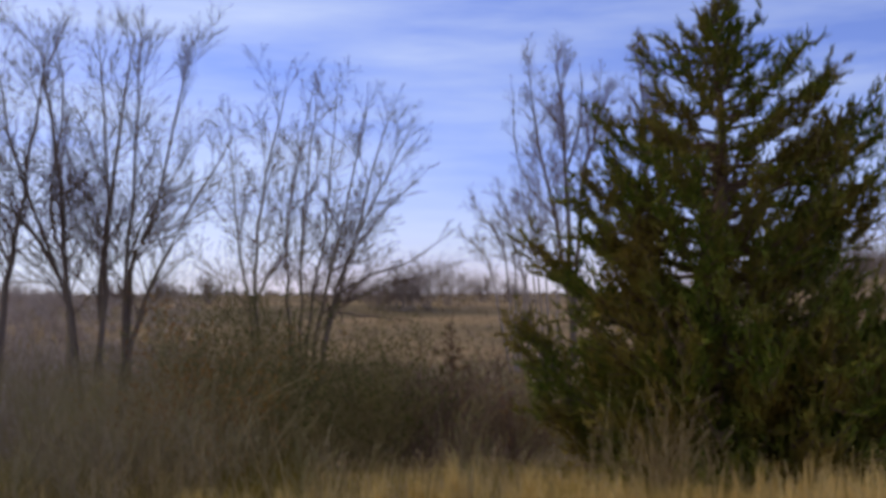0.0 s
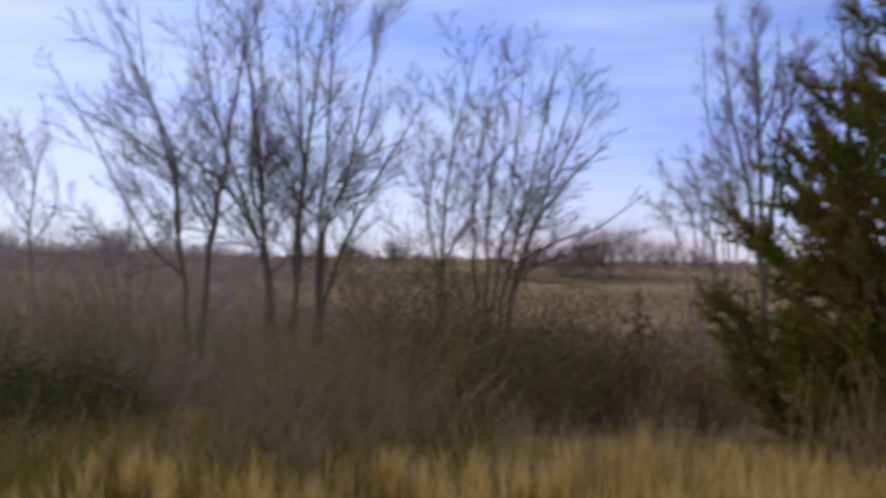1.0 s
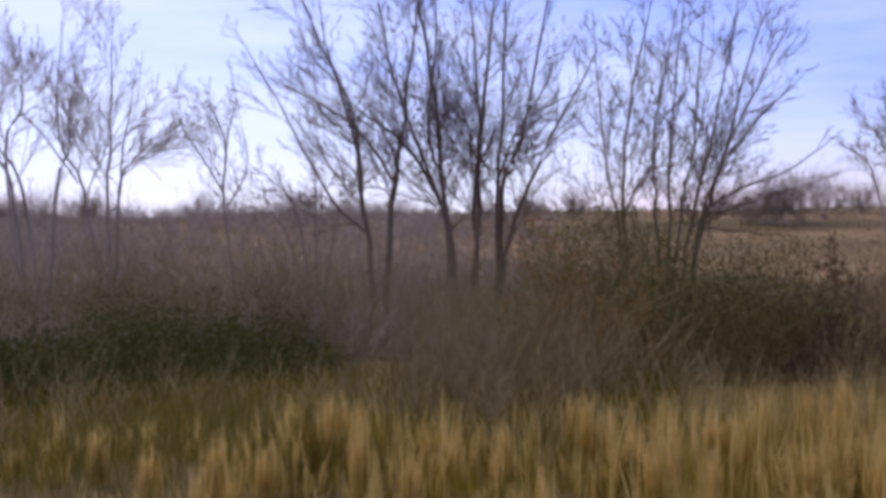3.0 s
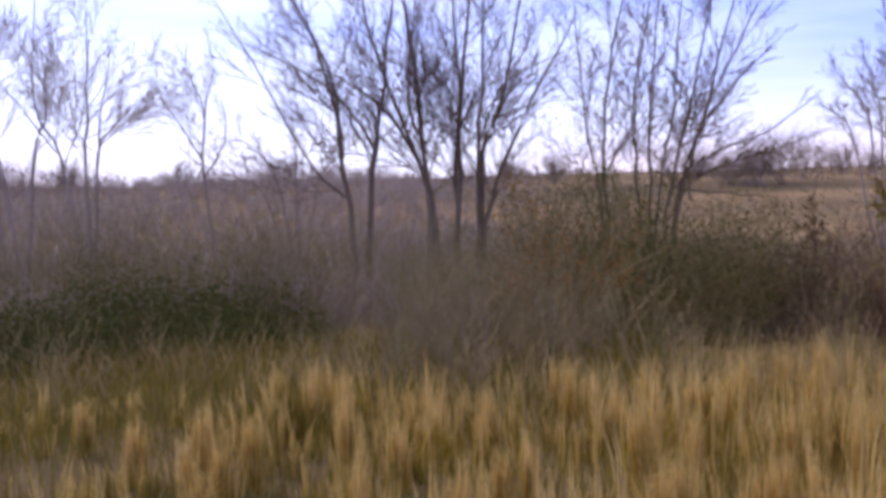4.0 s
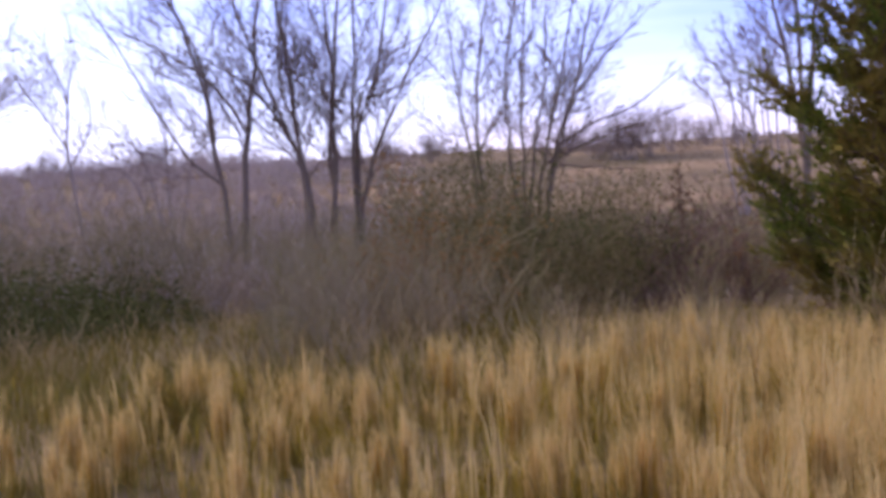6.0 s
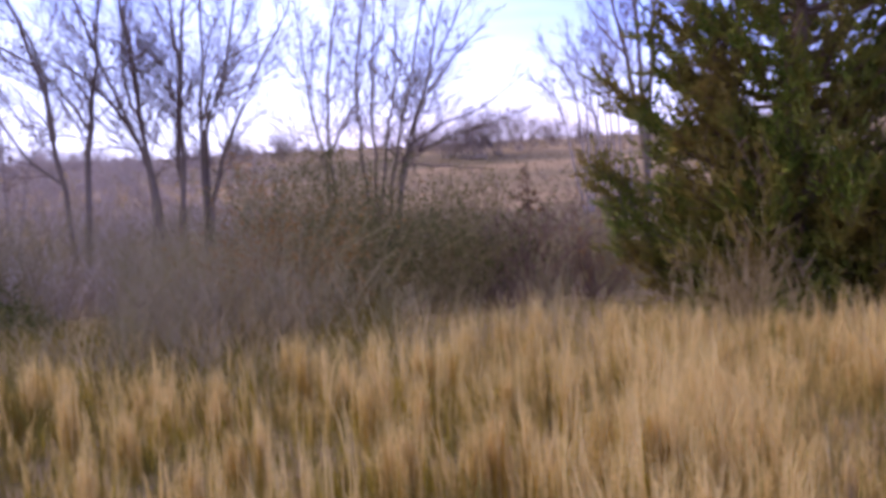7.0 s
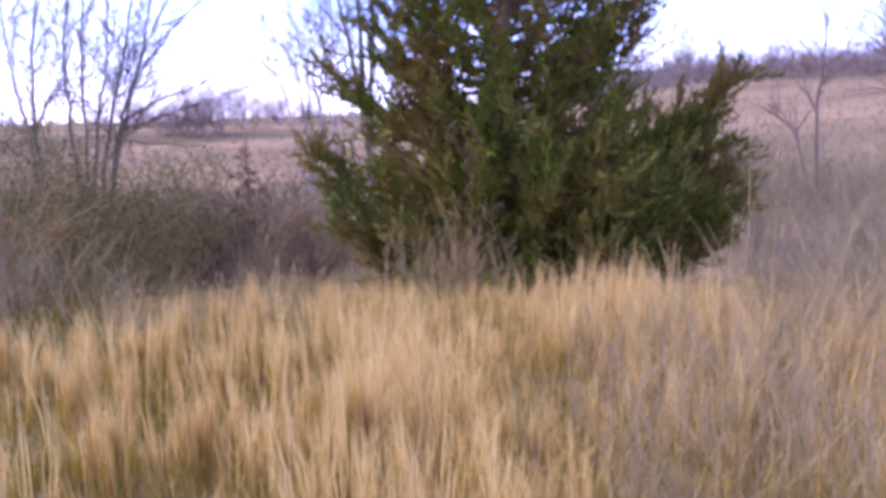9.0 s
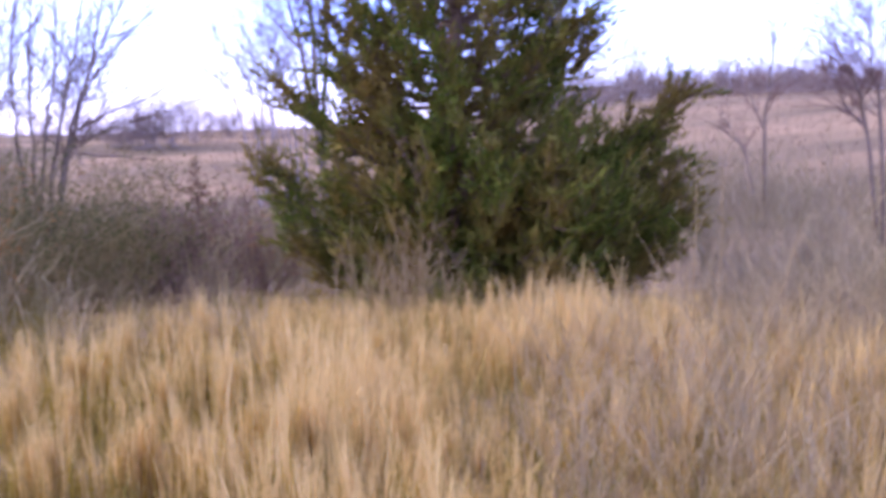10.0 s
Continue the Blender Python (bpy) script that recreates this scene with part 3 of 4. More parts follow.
def cedar(azimuth, distance):
    x0, y0 = place(azimuth, distance)
    g = float(ground_z(x0, y0))
    a = radians(azimuth)
    across, away = Vector((math.cos(a), math.sin(a), 0)), Vector((-math.sin(a), math.cos(a), 0))
    root = tagged(empty("cedar_tree", (x0, y0, g)), "dense dark green eastern cedar with bronzed inner foliage", "tree")
    top = 5.05 - g
    trunk = Sticks()
    trunk.add([Vector((0.06 * math.sin(i * 1.1), 0.05 * math.cos(i * 1.7), -0.15 + (top + 0.05) * i / 10)) for i in range(11)], [0.15 * (1 - i / 10.6) + 0.008 for i in range(11)])
    part("trunk", trunk.mesh("trunk", CEDARBARK, 8), root)
    lz, lr = zip(*LEFT)
    rz, rr = zip(*RIGHT)

    def limb(rng, p, tip, r0, fat, sub, start=0.22):
        """A limb that sags a little and turns up at its end, with sprays along it and a pointed plume at the tip."""
        wood, leaf = Sticks(), Sticks()
        length = (tip - p).length
        mid = p.lerp(tip, 0.55) - Vector((0, 0, 0.13 * length))
        line = spline([p, mid, tip], 7)
        wood.add(line, [r0 * (1 - i / 6.6) + 0.003 for i in range(7)])
        n = max(5, int(length * sub))
        for j in range(n):
            f = start + (1 - start) * (j + rng.random()) / n
            i = min(5, int(f * 6))
            q = line[i].lerp(line[i + 1], f * 6 - i)
            d = (line[i + 1] - line[i]).normalized()
            axis = d.cross(Vector((rng.gauss(0, 1), rng.gauss(0, 1), rng.gauss(0, 1)))).normalized()
            cd = (Matrix.Rotation(rng.uniform(0.3, 1.0), 3, axis) @ d + Vector((0, 0, 0.22))).normalized()
            e = q + cd * (0.12 + length * rng.uniform(0.12, 0.26) * (1.3 - 0.7 * f))
            wood.add([q, q.lerp(e, 0.5), e], [0.009, 0.006, 0.003])
            tuft_cloud(leaf, rng, q, e, fat, 0.026, 0.11)
        tuft_cloud(leaf, rng, line[4], tip, fat * 0.9, 0.013, 0.095)
        tuft_cloud(leaf, rng, line[5], tip, fat * 0.5, 0.012, 0.07)
        b = part("branch", wood.mesh("branch", CEDARBARK, 4), root)
        part("foliage", leaf.mesh("foliage", CEDAR, 3), b)

    count = 250
    for j in range(count):
        rng = random.Random(7100 + j)
        f = (j + 0.5) / count
        zt = -0.2 + 5.1 * f ** 1.4                    # height of the tip in the world
        turn = j * 2.39996 + rng.uniform(-0.25, 0.25)
        ca, sa = math.cos(turn), math.sin(turn)
        side = 0.5 + 0.5 * ca
        reach = (np.interp(zt, rz, rr) * side + np.interp(zt, lz, lr) * (1 - side)) * (rng.uniform(0.78, 0.95) if rng.random() < 0.66 else rng.uniform(0.4, 0.75))
        if abs(ca) < 0.5:
            reach *= 0.9
        tip = across * ca * reach + away * sa * reach + Vector((0, 0, zt - g))
        hz = max(0.12, zt - g - reach * rng.uniform(0.2, 0.55) - 0.08)
        hz = min(hz, zt - g - 0.05) if zt - g > 0.3 else 0.2
        limb(rng, Vector((0, 0, hz)), tip, 0.012 + 0.013 * reach, 0.056, 9, 0.2 if zt < 1.9 else 0.36)
    # the full skirt: low arms on the broad side, and arms that hide the trunk
    for j in range(102):
        rng = random.Random(9100 + j)
        if j < 36 or j > 83:
            turn, zt = rng.uniform(-1.1, 1.0 if j < 36 else 0.3), rng.uniform(-0.15, 1.35 if j < 36 else 1.0)
            reach = np.interp(zt, rz, rr) * rng.uniform(0.75, 0.97)
        else:
            turn, zt = -math.pi / 2 + rng.uniform(-1.1, 1.1), -0.2 + 2.6 * rng.random() ** 1.4
            reach = (1.7 - 0.3 * max(0, zt)) * rng.uniform(0.7, 1.0)
        tip = across * math.cos(turn) * reach + away * math.sin(turn) * reach + Vector((0, 0, zt - g))
        limb(rng, Vector((0, 0, max(0.12, zt - g - reach * rng.uniform(0.3, 0.6)))), tip, 0.012 + 0.012 * reach, 0.05, 9)
    for j, (u, z, full) in enumerate(TIPS):
        rng = random.Random(8100 + j)
        tip = across * u * (0.97 if abs(u) < 1.3 else 0.93) + away * rng.uniform(-0.4, 0.15) + Vector((0, 0, z - g - 0.03))
        limb(rng, Vector((0, 0, max(0.1, z - g - 0.1 - 0.42 * abs(u)))), tip, 0.02, 0.048 * full, 12, 0.25 if z < 1.9 else 0.38)

    rng = random.Random(71)
    bare = Sticks()
    for u0, z0, u1, z1, f0 in ((-0.12, 0.55, -0.66, 1.72, -1.46), (0.15, -0.1, -0.25, 0.75, -1.55)):
        foot, tip = across * u0 + away * (f0 + 0.25) + Vector((0, 0, z0 - g)), across * u1 + away * f0 + Vector((0, 0, z1 - g))
        bare.add([Vector((0, 0, max(0.2, z0 - g - 0.3))), foot, foot.lerp(tip, 0.5) + across * 0.03, tip], [0.022, 0.013, 0.009, 0.004])
        for _ in range(5):
            p = foot.lerp(tip, rng.uniform(0.3, 0.95))
            bare.add([p, p + Vector((rng.gauss(0, 0.12), rng.gauss(-0.05, 0.08), rng.uniform(0.05, 0.3)))], [0.009, 0.003])
    # dead twigs low on the shaded stem
    for _ in range(46):
        turn, r = -math.pi / 2 + rng.uniform(-1.2, 1.2), rng.uniform(0.7, 1.7)
        p = Vector((0, 0, rng.uniform(0.15, 0.6)))
        e = across * math.cos(turn) * r + away * math.sin(turn) * r + Vector((0, 0, rng.uniform(0.1, 0.75)))
        bare.add([p, p.lerp(e, 0.5) + Vector((0, 0, -0.05)), e, e + Vector((rng.gauss(0, 0.1), rng.gauss(0, 0.1), 0.12))], [0.014, 0.010, 0.006, 0.003])
    part("dead_limb", bare.mesh("dead_limb", DEADWOOD, 5), root, "bare brown dead limbs")


cedar(-15.0, 12.0)


def cedar_sapling(azimuth, distance, top):
    rng = random.Random(5)
    x0, y0 = place(azimuth, distance)
    g = float(ground_z(x0, y0))
    root = tagged(empty("cedar_sapling", (x0, y0, g)), "spindly bronzed cedar sapling in bare brush", "tree")
    h = top - g
    trunk, leaf = Sticks(), Sticks()
    trunk.add([Vector((0.02 * math.sin(i * 2), 0.02 * math.cos(i), -0.1 + (h + 0.1) * i / 6)) for i in range(7)], [0.03 * (1 - i / 6.5) + 0.004 for i in range(7)])
    for j in range(26):
        z = h * (0.25 + 0.72 * j / 26)
        turn = j * 2.4
        r = (1.02 - z / h) * rng.uniform(0.2, 0.8) + 0.06
        if rng.random() < 0.25:
            continue
        p, q = Vector((0, 0, z)), Vector((math.cos(turn) * r, math.sin(turn) * r, z + r * 0.35))
        trunk.add([p, p.lerp(q, 0.5), q], [0.01, 0.007, 0.004])
        tuft_cloud(leaf, rng, p.lerp(q, 0.15), q, 0.06, 0.008, 0.075)
    part("trunk", trunk.mesh("trunk", CEDARBARK, 5), root)
    part("foliage", leaf.mesh("foliage", SAPLEAF, 3), root)


cedar_sapling(-0.7, 18.0, 1.35)


# ---- the brush ----
def shrub_lines(out, rng, x, y, height, stems, level=1, kids=2, spread=0.35, r=0.009, low=0.004):
    g = float(ground_z(x, y))
    for _ in range(stems):
        d = Vector((rng.gauss(0, spread), rng.gauss(0, spread), 1)).normalized()
        p = Vector((x + rng.gauss(0, 0.12), y + rng.gauss(0, 0.12), g - 0.03))
        sprout(out, rng, p, d, height * rng.uniform(0.6, 1.1), r, level, kids, 0.08, 0.13, low)


def bare_shrub(x, y, height, seed, twig, label, group):
    rng = random.Random(seed)
    root = tagged(empty("bare_shrub", (x, y, float(ground_z(x, y)))), label, "shrub", group)
    for _ in range(6):
        st = Sticks()
        d = Vector((rng.gauss(0, 0.26), rng.gauss(0, 0.26), 1)).normalized()
        sprout(st, rng, Vector((rng.gauss(0, 0.12), rng.gauss(0, 0.12), -0.04)), d, height * rng.uniform(0.6, 1.1), 0.0062, 1, 3, 0.08, 0.13, 0.0028)
        part("stem", st.mesh("stem", twig, 3), root)


def brush():
    singled = 0
    rng = random.Random(91)
    near, pale, tan, far = Sticks(), Sticks(), Sticks(), Sticks()
    for _ in range(1500):
        az, d = rng.uniform(-44, 50), 8.6 + 22 * rng.random() ** 1.2
        if d < 15 and -28 < az < -3:
            continue
        if d < 10.2 and (az > 26 or rng.random() < 0.5):
            continue
        if -4 < az < 16 and d < 18 and rng.random() < 0.88 * min(1, (16 - az) / 6):
            continue
        if az > 19 and d < 21 and rng.random() < 0.93 * min(1, (az - 19) / 7):
            continue
        x, y = place(az, d)
        lump = noise.noise((x * 0.17, y * 0.17, 3.0)) + 0.4 * noise.noise((x * 0.5, y * 0.5, 7.0))
        tall = (0.50 + 0.026 * d + 0.95 * max(-0.3, lump)) * rng.uniform(0.7, 1.2)
        tall *= 1 + 0.75 * min(1, max(0, (az - 17) / 8)) * min(1, max(0, (d - 15) / 8))
        # the stand before the tall trees is paler
        out = pale if rng.random() < 0.7 * min(1, max(0, (az - 9) / 7)) * min(1, max(0, (30 - az) / 7)) or d > 19 and az > 20 and rng.random() < 0.5 else tan if az < -20 else near
        if d < 17.5 and singled < 120 and (out is pale or singled % 2 == 0 and out is near):
            singled += 1
            bare_shrub(x, y, max(0.35, tall), 6000 + singled, MAUVETWIG if out is pale else BRUSH, "fine mauve-brown bare shrub below the trees" if out is pale else "grey-brown bare shrub at the edge of the grass", "bare shrubs in the hollow")
            continue
        shrub_lines(out, rng, x, y, max(0.35, tall), 5, 1, 2, 0.24, 0.0052 if d < 16 else 0.0078, 0.0028 if d < 16 else 0.0038)
    tagged(new("brush_thicket", near.mesh("brush_thicket", BRUSH, 3)), "dense thicket of bare grey-brown shrub twigs beyond the grass", "brush", kind="stuff")
    tagged(new("pale_brush", pale.mesh("pale_brush", MAUVETWIG, 3)), "mauve-brown thicket of fine bare twigs below the trees", "brush", kind="stuff")
    tagged(new("slope_brush", tan.mesh("slope_brush", MAUVETWIG, 3)), "thin mauve-brown bare brush climbing the open slope", "brush", kind="stuff")
    for _ in range(2300):
        az, d = rng.uniform(-46, 52), 25 + 66 * rng.random() ** 1.1
        x, y = place(az, d)
        lump = noise.noise((x * 0.035, y * 0.13, 8.0))
        if az < 15 and d > 33 and lump < 0.15:
            continue
        shrub_lines(far, rng, x, y, (0.24 + 0.4 * max(0, lump)) * rng.uniform(0.6, 1.3) * (1.8 if az > 20 else 1), 8, 0, 1, 0.9, 0.012, 0.007)
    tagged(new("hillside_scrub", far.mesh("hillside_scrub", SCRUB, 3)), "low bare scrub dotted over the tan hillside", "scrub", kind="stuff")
    # scrub on the left slope, its colour carrying the haze
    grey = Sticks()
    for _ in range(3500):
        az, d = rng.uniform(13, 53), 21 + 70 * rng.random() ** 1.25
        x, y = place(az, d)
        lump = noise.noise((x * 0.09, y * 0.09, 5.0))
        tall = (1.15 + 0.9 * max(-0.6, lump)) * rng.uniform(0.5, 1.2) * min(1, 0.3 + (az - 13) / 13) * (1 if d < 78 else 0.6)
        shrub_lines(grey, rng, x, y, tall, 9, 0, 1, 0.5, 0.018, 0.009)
    tagged(new("grey_scrub", grey.mesh("grey_scrub", HAZESCRUB, 3)), "hazy grey bare scrub climbing the hillside", "scrub", kind="stuff")


brush()


def leaf_thicket():
    """The dark green tangle in the hollow, thinning out at its ends."""
    rng = random.Random(12)
    leaf, stalk = Sticks(), Sticks()
    for k in range(46000):
        az, d = rng.uniform(17, 56), rng.uniform(13.0, 20.8)
        x, y = place(az, d)
        lump = noise.noise((x * 0.35, y * 0.35, 1.0)) + 0.5 * noise.noise((x * 1.1, y * 1.1, 4.0))
        rise = min(1, max(0, (az - 23.5 + 6 * lump) / 7)) * math.sin(math.pi * min(1, max(0, (d - 13.0) / 7.8))) ** 0.8
        hump = rise * (0.92 + 0.6 * lump)
        if hump < 0.1 or rng.random() > 0.35 + 0.75 * rise:
            continue
        z = float(ground_z(x, y)) + hump * (rng.random() ** 0.75 + 0.3 * abs(rng.gauss(0, 1)) * rng.random())
        p = Vector((x, y, z))
        if k % 40 == 0:
            q = Vector((rng.gauss(0, 0.35), rng.gauss(0, 0.35), 1)).normalized() * rng.uniform(0.25, 0.55)
            stalk.add([p - q * 0.6, p + q * 0.2, p + q * 0.7], [0.006, 0.005, 0.003])
            continue
        q = Vector((rng.gauss(0, 1), rng.gauss(0, 1), rng.gauss(0.4, 0.8))).normalized() * rng.uniform(0.03, 0.08)
        leaf.add([p, p + q], [0.018, 0.003])
    tagged(new("green_thicket", leaf.mesh("green_thicket", THICKET, 3)), "low dark green tangle of evergreen creepers", "thicket", kind="stuff")
    tagged(new("thicket_stalk", stalk.mesh("thicket_stalk", BRAMBLE, 3)), "bare brown stalks standing up through the green creepers", "brush", kind="stuff")


leaf_thicket()


def leafy_shrub(azimuth, distance, height, seed, count, label, wood_mat=None, leaf_mat=None, stems=9, group=""):
    rng = random.Random(seed)
    x, y = place(azimuth, distance)
    g = float(ground_z(x, y))
    root = tagged(empty("shrub", (x, y, g)), label, "shrub", group)
    leaf, tips = Sticks(), []
    for _ in range(stems):
        wood = Sticks()
        d = Vector((rng.gauss(0, 0.42), rng.gauss(0, 0.42), 1)).normalized()
        sprout(wood, rng, Vector((rng.gauss(0, 0.15), rng.gauss(0, 0.15), -0.05)), d, height * rng.uniform(0.65, 1.05), 0.012, 2, 2, 0.03, 0.12, 0.0035)
        part("stem", wood.mesh("stem", wood_mat or BRUSH, 3), root)
        tips += [row[-1][:3] for rows in wood.by_length.values() for row in rows]
    for _ in range(count):
        p = Vector(rng.choice(tips)) + Vector((rng.gauss(0, 0.08), rng.gauss(0, 0.08), rng.gauss(0, 0.08)))
        q = Vector((rng.gauss(0, 1), rng.gauss(0, 1), rng.gauss(-0.3, 0.6))).normalized() * rng.uniform(0.03, 0.06)
        leaf.add([p, p + q * 0.5, p + q], [0.004, 0.011, 0.002])
    part("foliage", leaf.mesh("foliage", leaf_mat or DEADLEAF, 3), root, "rusty dead leaves" if leaf_mat is None else "sparse olive leaves")


leafy_shrub(13.3, 12.6, 1.35, 4, 900, "shrub still holding rusty orange dead leaves", stems=10)
leafy_shrub(11.9, 13.2, 1.3, 6, 560, "shrub with a thin cover of rusty leaves", stems=10)
leafy_shrub(14.4, 13.4, 1.3, 7, 240, "bare shrub with a few rusty leaves")
leafy_shrub(-2.6, 15.5, 1.4, 9, 220, "bare shrub with a few brown leaves beside the sapling")
leafy_shrub(-4.2, 15.0, 0.9, 10, 120, "low reddish bare shrub near the cedar", REDTWIG)
BRAMBLES = ((12.9, 21.5, 2.8), (11.6, 20.5, 2.7), (10.4, 21.0, 2.5), (9.2, 20.0, 2.3), (8.0, 19.6, 2.1), (13.6, 19.0, 1.9), (11.0, 18.0, 1.9), (9.6, 17.0, 1.8),
            (6.6, 19.4, 1.9), (5.2, 18.8, 1.8), (3.8, 19.6, 1.8), (2.4, 18.4, 1.6), (1.0, 18.8, 1.6), (-0.4, 17.6, 1.4), (-2.0, 18.2, 1.4),
            (8.6, 14.8, 1.4), (7.2, 13.6, 1.2), (6.2, 15.6, 1.5), (5.0, 14.2, 1.3), (4.0, 16.4, 1.5), (3.0, 13.4, 1.1), (2.0, 15.2, 1.35), (0.8, 14.0, 1.1), (-0.4, 15.6, 1.25), (-1.6, 14.0, 1.0), (-3.2, 16.6, 1.3),
            (26.5, 19.0, 1.4), (31.0, 20.5, 1.6), (36.0, 20.8, 1.7), (38.6, 21.8, 1.9), (44.5, 21.0, 2.1), (35.0, 22.0, 1.9), (29.0, 21.5, 1.7))
for k, (az, d, h) in enumerate(BRAMBLES):
    leafy_shrub(az, d, h, 300 + k, (1000 if az > 8.5 else 620 if az > 2.5 else 220) if az < 14 else 300, "dark tangled bramble shrub with sparse olive leaves", BRAMBLE if az > 1.5 else TWIG if az > -0.2 else REDTWIG, THICKET, 10, "bramble shrubs below the hill")


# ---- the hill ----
def hill_bush(azimuth, distance, height, wide, seed, twig=FARTWIG, bark=HAZEBARK):
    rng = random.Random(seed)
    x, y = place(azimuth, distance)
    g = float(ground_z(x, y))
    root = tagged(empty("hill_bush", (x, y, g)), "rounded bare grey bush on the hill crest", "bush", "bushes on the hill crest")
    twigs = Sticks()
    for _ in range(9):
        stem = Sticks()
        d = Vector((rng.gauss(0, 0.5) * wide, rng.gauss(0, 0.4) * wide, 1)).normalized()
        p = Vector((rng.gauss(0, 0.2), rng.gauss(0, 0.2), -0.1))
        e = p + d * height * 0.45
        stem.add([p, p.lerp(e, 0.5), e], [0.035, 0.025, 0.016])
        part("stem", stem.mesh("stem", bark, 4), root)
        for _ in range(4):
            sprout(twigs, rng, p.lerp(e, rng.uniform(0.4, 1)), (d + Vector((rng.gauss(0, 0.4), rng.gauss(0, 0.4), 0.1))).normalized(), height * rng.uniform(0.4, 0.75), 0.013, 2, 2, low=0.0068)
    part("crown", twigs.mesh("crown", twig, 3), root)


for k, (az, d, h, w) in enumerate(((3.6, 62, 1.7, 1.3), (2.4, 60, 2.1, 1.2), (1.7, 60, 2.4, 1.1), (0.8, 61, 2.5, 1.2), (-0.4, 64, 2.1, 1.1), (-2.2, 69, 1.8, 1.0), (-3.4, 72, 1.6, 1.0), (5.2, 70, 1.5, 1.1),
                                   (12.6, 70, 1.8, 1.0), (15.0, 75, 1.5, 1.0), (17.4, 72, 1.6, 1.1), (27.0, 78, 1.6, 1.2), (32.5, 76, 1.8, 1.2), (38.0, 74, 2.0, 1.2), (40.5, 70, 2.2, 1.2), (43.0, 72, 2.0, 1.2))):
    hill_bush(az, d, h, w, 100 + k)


def skyline():
    rng = random.Random(55)
    line, woods = Sticks(), Sticks()
    for _ in range(560):
        az = rng.uniform(-46, 54)
        if az < 22 and rng.random() < 0.25:
            continue
        d = rng.uniform(84, 118)
        x, y = place(az, d)
        shrub_lines(line, rng, x, y, rng.uniform(0.5, 1.3) * (1.4 if az > 22 else 0.6 if az > -15 else 1.1), 4, 1, 2, 0.6, 0.024, 0.012)
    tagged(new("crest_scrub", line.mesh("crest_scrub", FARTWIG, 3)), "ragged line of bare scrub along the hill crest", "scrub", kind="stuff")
    for k in range(220):
        az = -48 + 31 * (k + rng.random()) / 220
        d = rng.uniform(108, 150)
        x, y = place(az, d)
        lump = 0.5 * noise.noise((az * 0.6, 2.0, 0.0))
        shrub_lines(woods, rng, x, y, rng.uniform(1.9, 3.4) * (1.0 if -33 < az < -21 else 0.8) * (1 + lump), 7, 1, 3, 0.32, 0.05, 0.026)
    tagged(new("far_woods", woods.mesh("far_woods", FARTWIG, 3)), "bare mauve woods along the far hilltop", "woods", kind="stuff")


skyline()


def fallen_branch(azimuth, distance, size, turn, label):
    x0, y0 = place(azimuth, distance)
    root = tagged(empty("fallen_branch", (x0, y0, float(ground_z(x0, y0)))), label, "branch", "fallen branches on the hillside")
    root.rotation_euler = (0, 0, radians(turn))
    st = Sticks()
    st.add([size * Vector((-1.9 + 0.55 * i, 0.1 * math.sin(i), 0.45 + 0.05 * math.sin(i * 2.2) - 0.06 * i)) for i in range(8)], [0.07, 0.07, 0.065, 0.06, 0.05, 0.04, 0.03, 0.02])
    st.add([size * Vector((-1.7, 0, 0.5)), size * Vector((-1.72, 0.02, 0.2)), size * Vector((-1.75, 0, -0.1))], [0.06, 0.05, 0.05])
    st.add([size * Vector((1.2, 0, 0.2)), size * Vector((1.25, 0.02, 0.05)), size * Vector((1.3, 0, -0.1))], [0.03, 0.03, 0.03])
    part("wood", st.mesh("wood", BARK, 6), root)


fallen_branch(3.6, 54, 1.0, 0, "dark fallen branch lying across the hillside grass")
fallen_branch(4.8, 40, 0.8, 4, "thin fallen branch at the foot of the hill")
fallen_branch(5.6, 33, 0.6, -6, "thin fallen branch above the brambles")


# ---- the grass ----
def scatter(rng, n, az0, az1, d0, d1):
    az = np.radians(rng.uniform(az0, az1, n))
    d = np.sqrt(rng.uniform(d0 * d0, d1 * d1, n))
    return -np.sin(az) * d, np.cos(az) * d, np.degrees(az), d


def hairs(rng, base, tall, lean, aim, each):
    """The fuzz of seed hairs up each plume."""
    m = len(base)
    who = np.repeat(np.arange(m), each)
    f = rng.uniform(0.35, 1.0, m * each)
    turn = rng.uniform(0, 2 * np.pi, m * each)
    bend = lean[who] * f ** 1.6
    at = base[who].copy()
    at[:, 0] += tall[who] * np.sin(bend) * f * np.cos(aim[who]) + rng.normal(0, 0.005, m * each)
    at[:, 1] += tall[who] * np.sin(bend) * f * np.sin(aim[who]) + rng.normal(0, 0.005, m * each)
    at[:, 2] += tall[who] * f * np.cos(bend) - 0.02
    return blades("seed_hair", at, rng.uniform(0.03, 0.075, m * each), rng.uniform(0.003, 0.007, m * each), rng.uniform(0.25, 0.9, m * each), turn, rng.uniform(0, np.pi, m * each), PLUME, 2, 0.3)


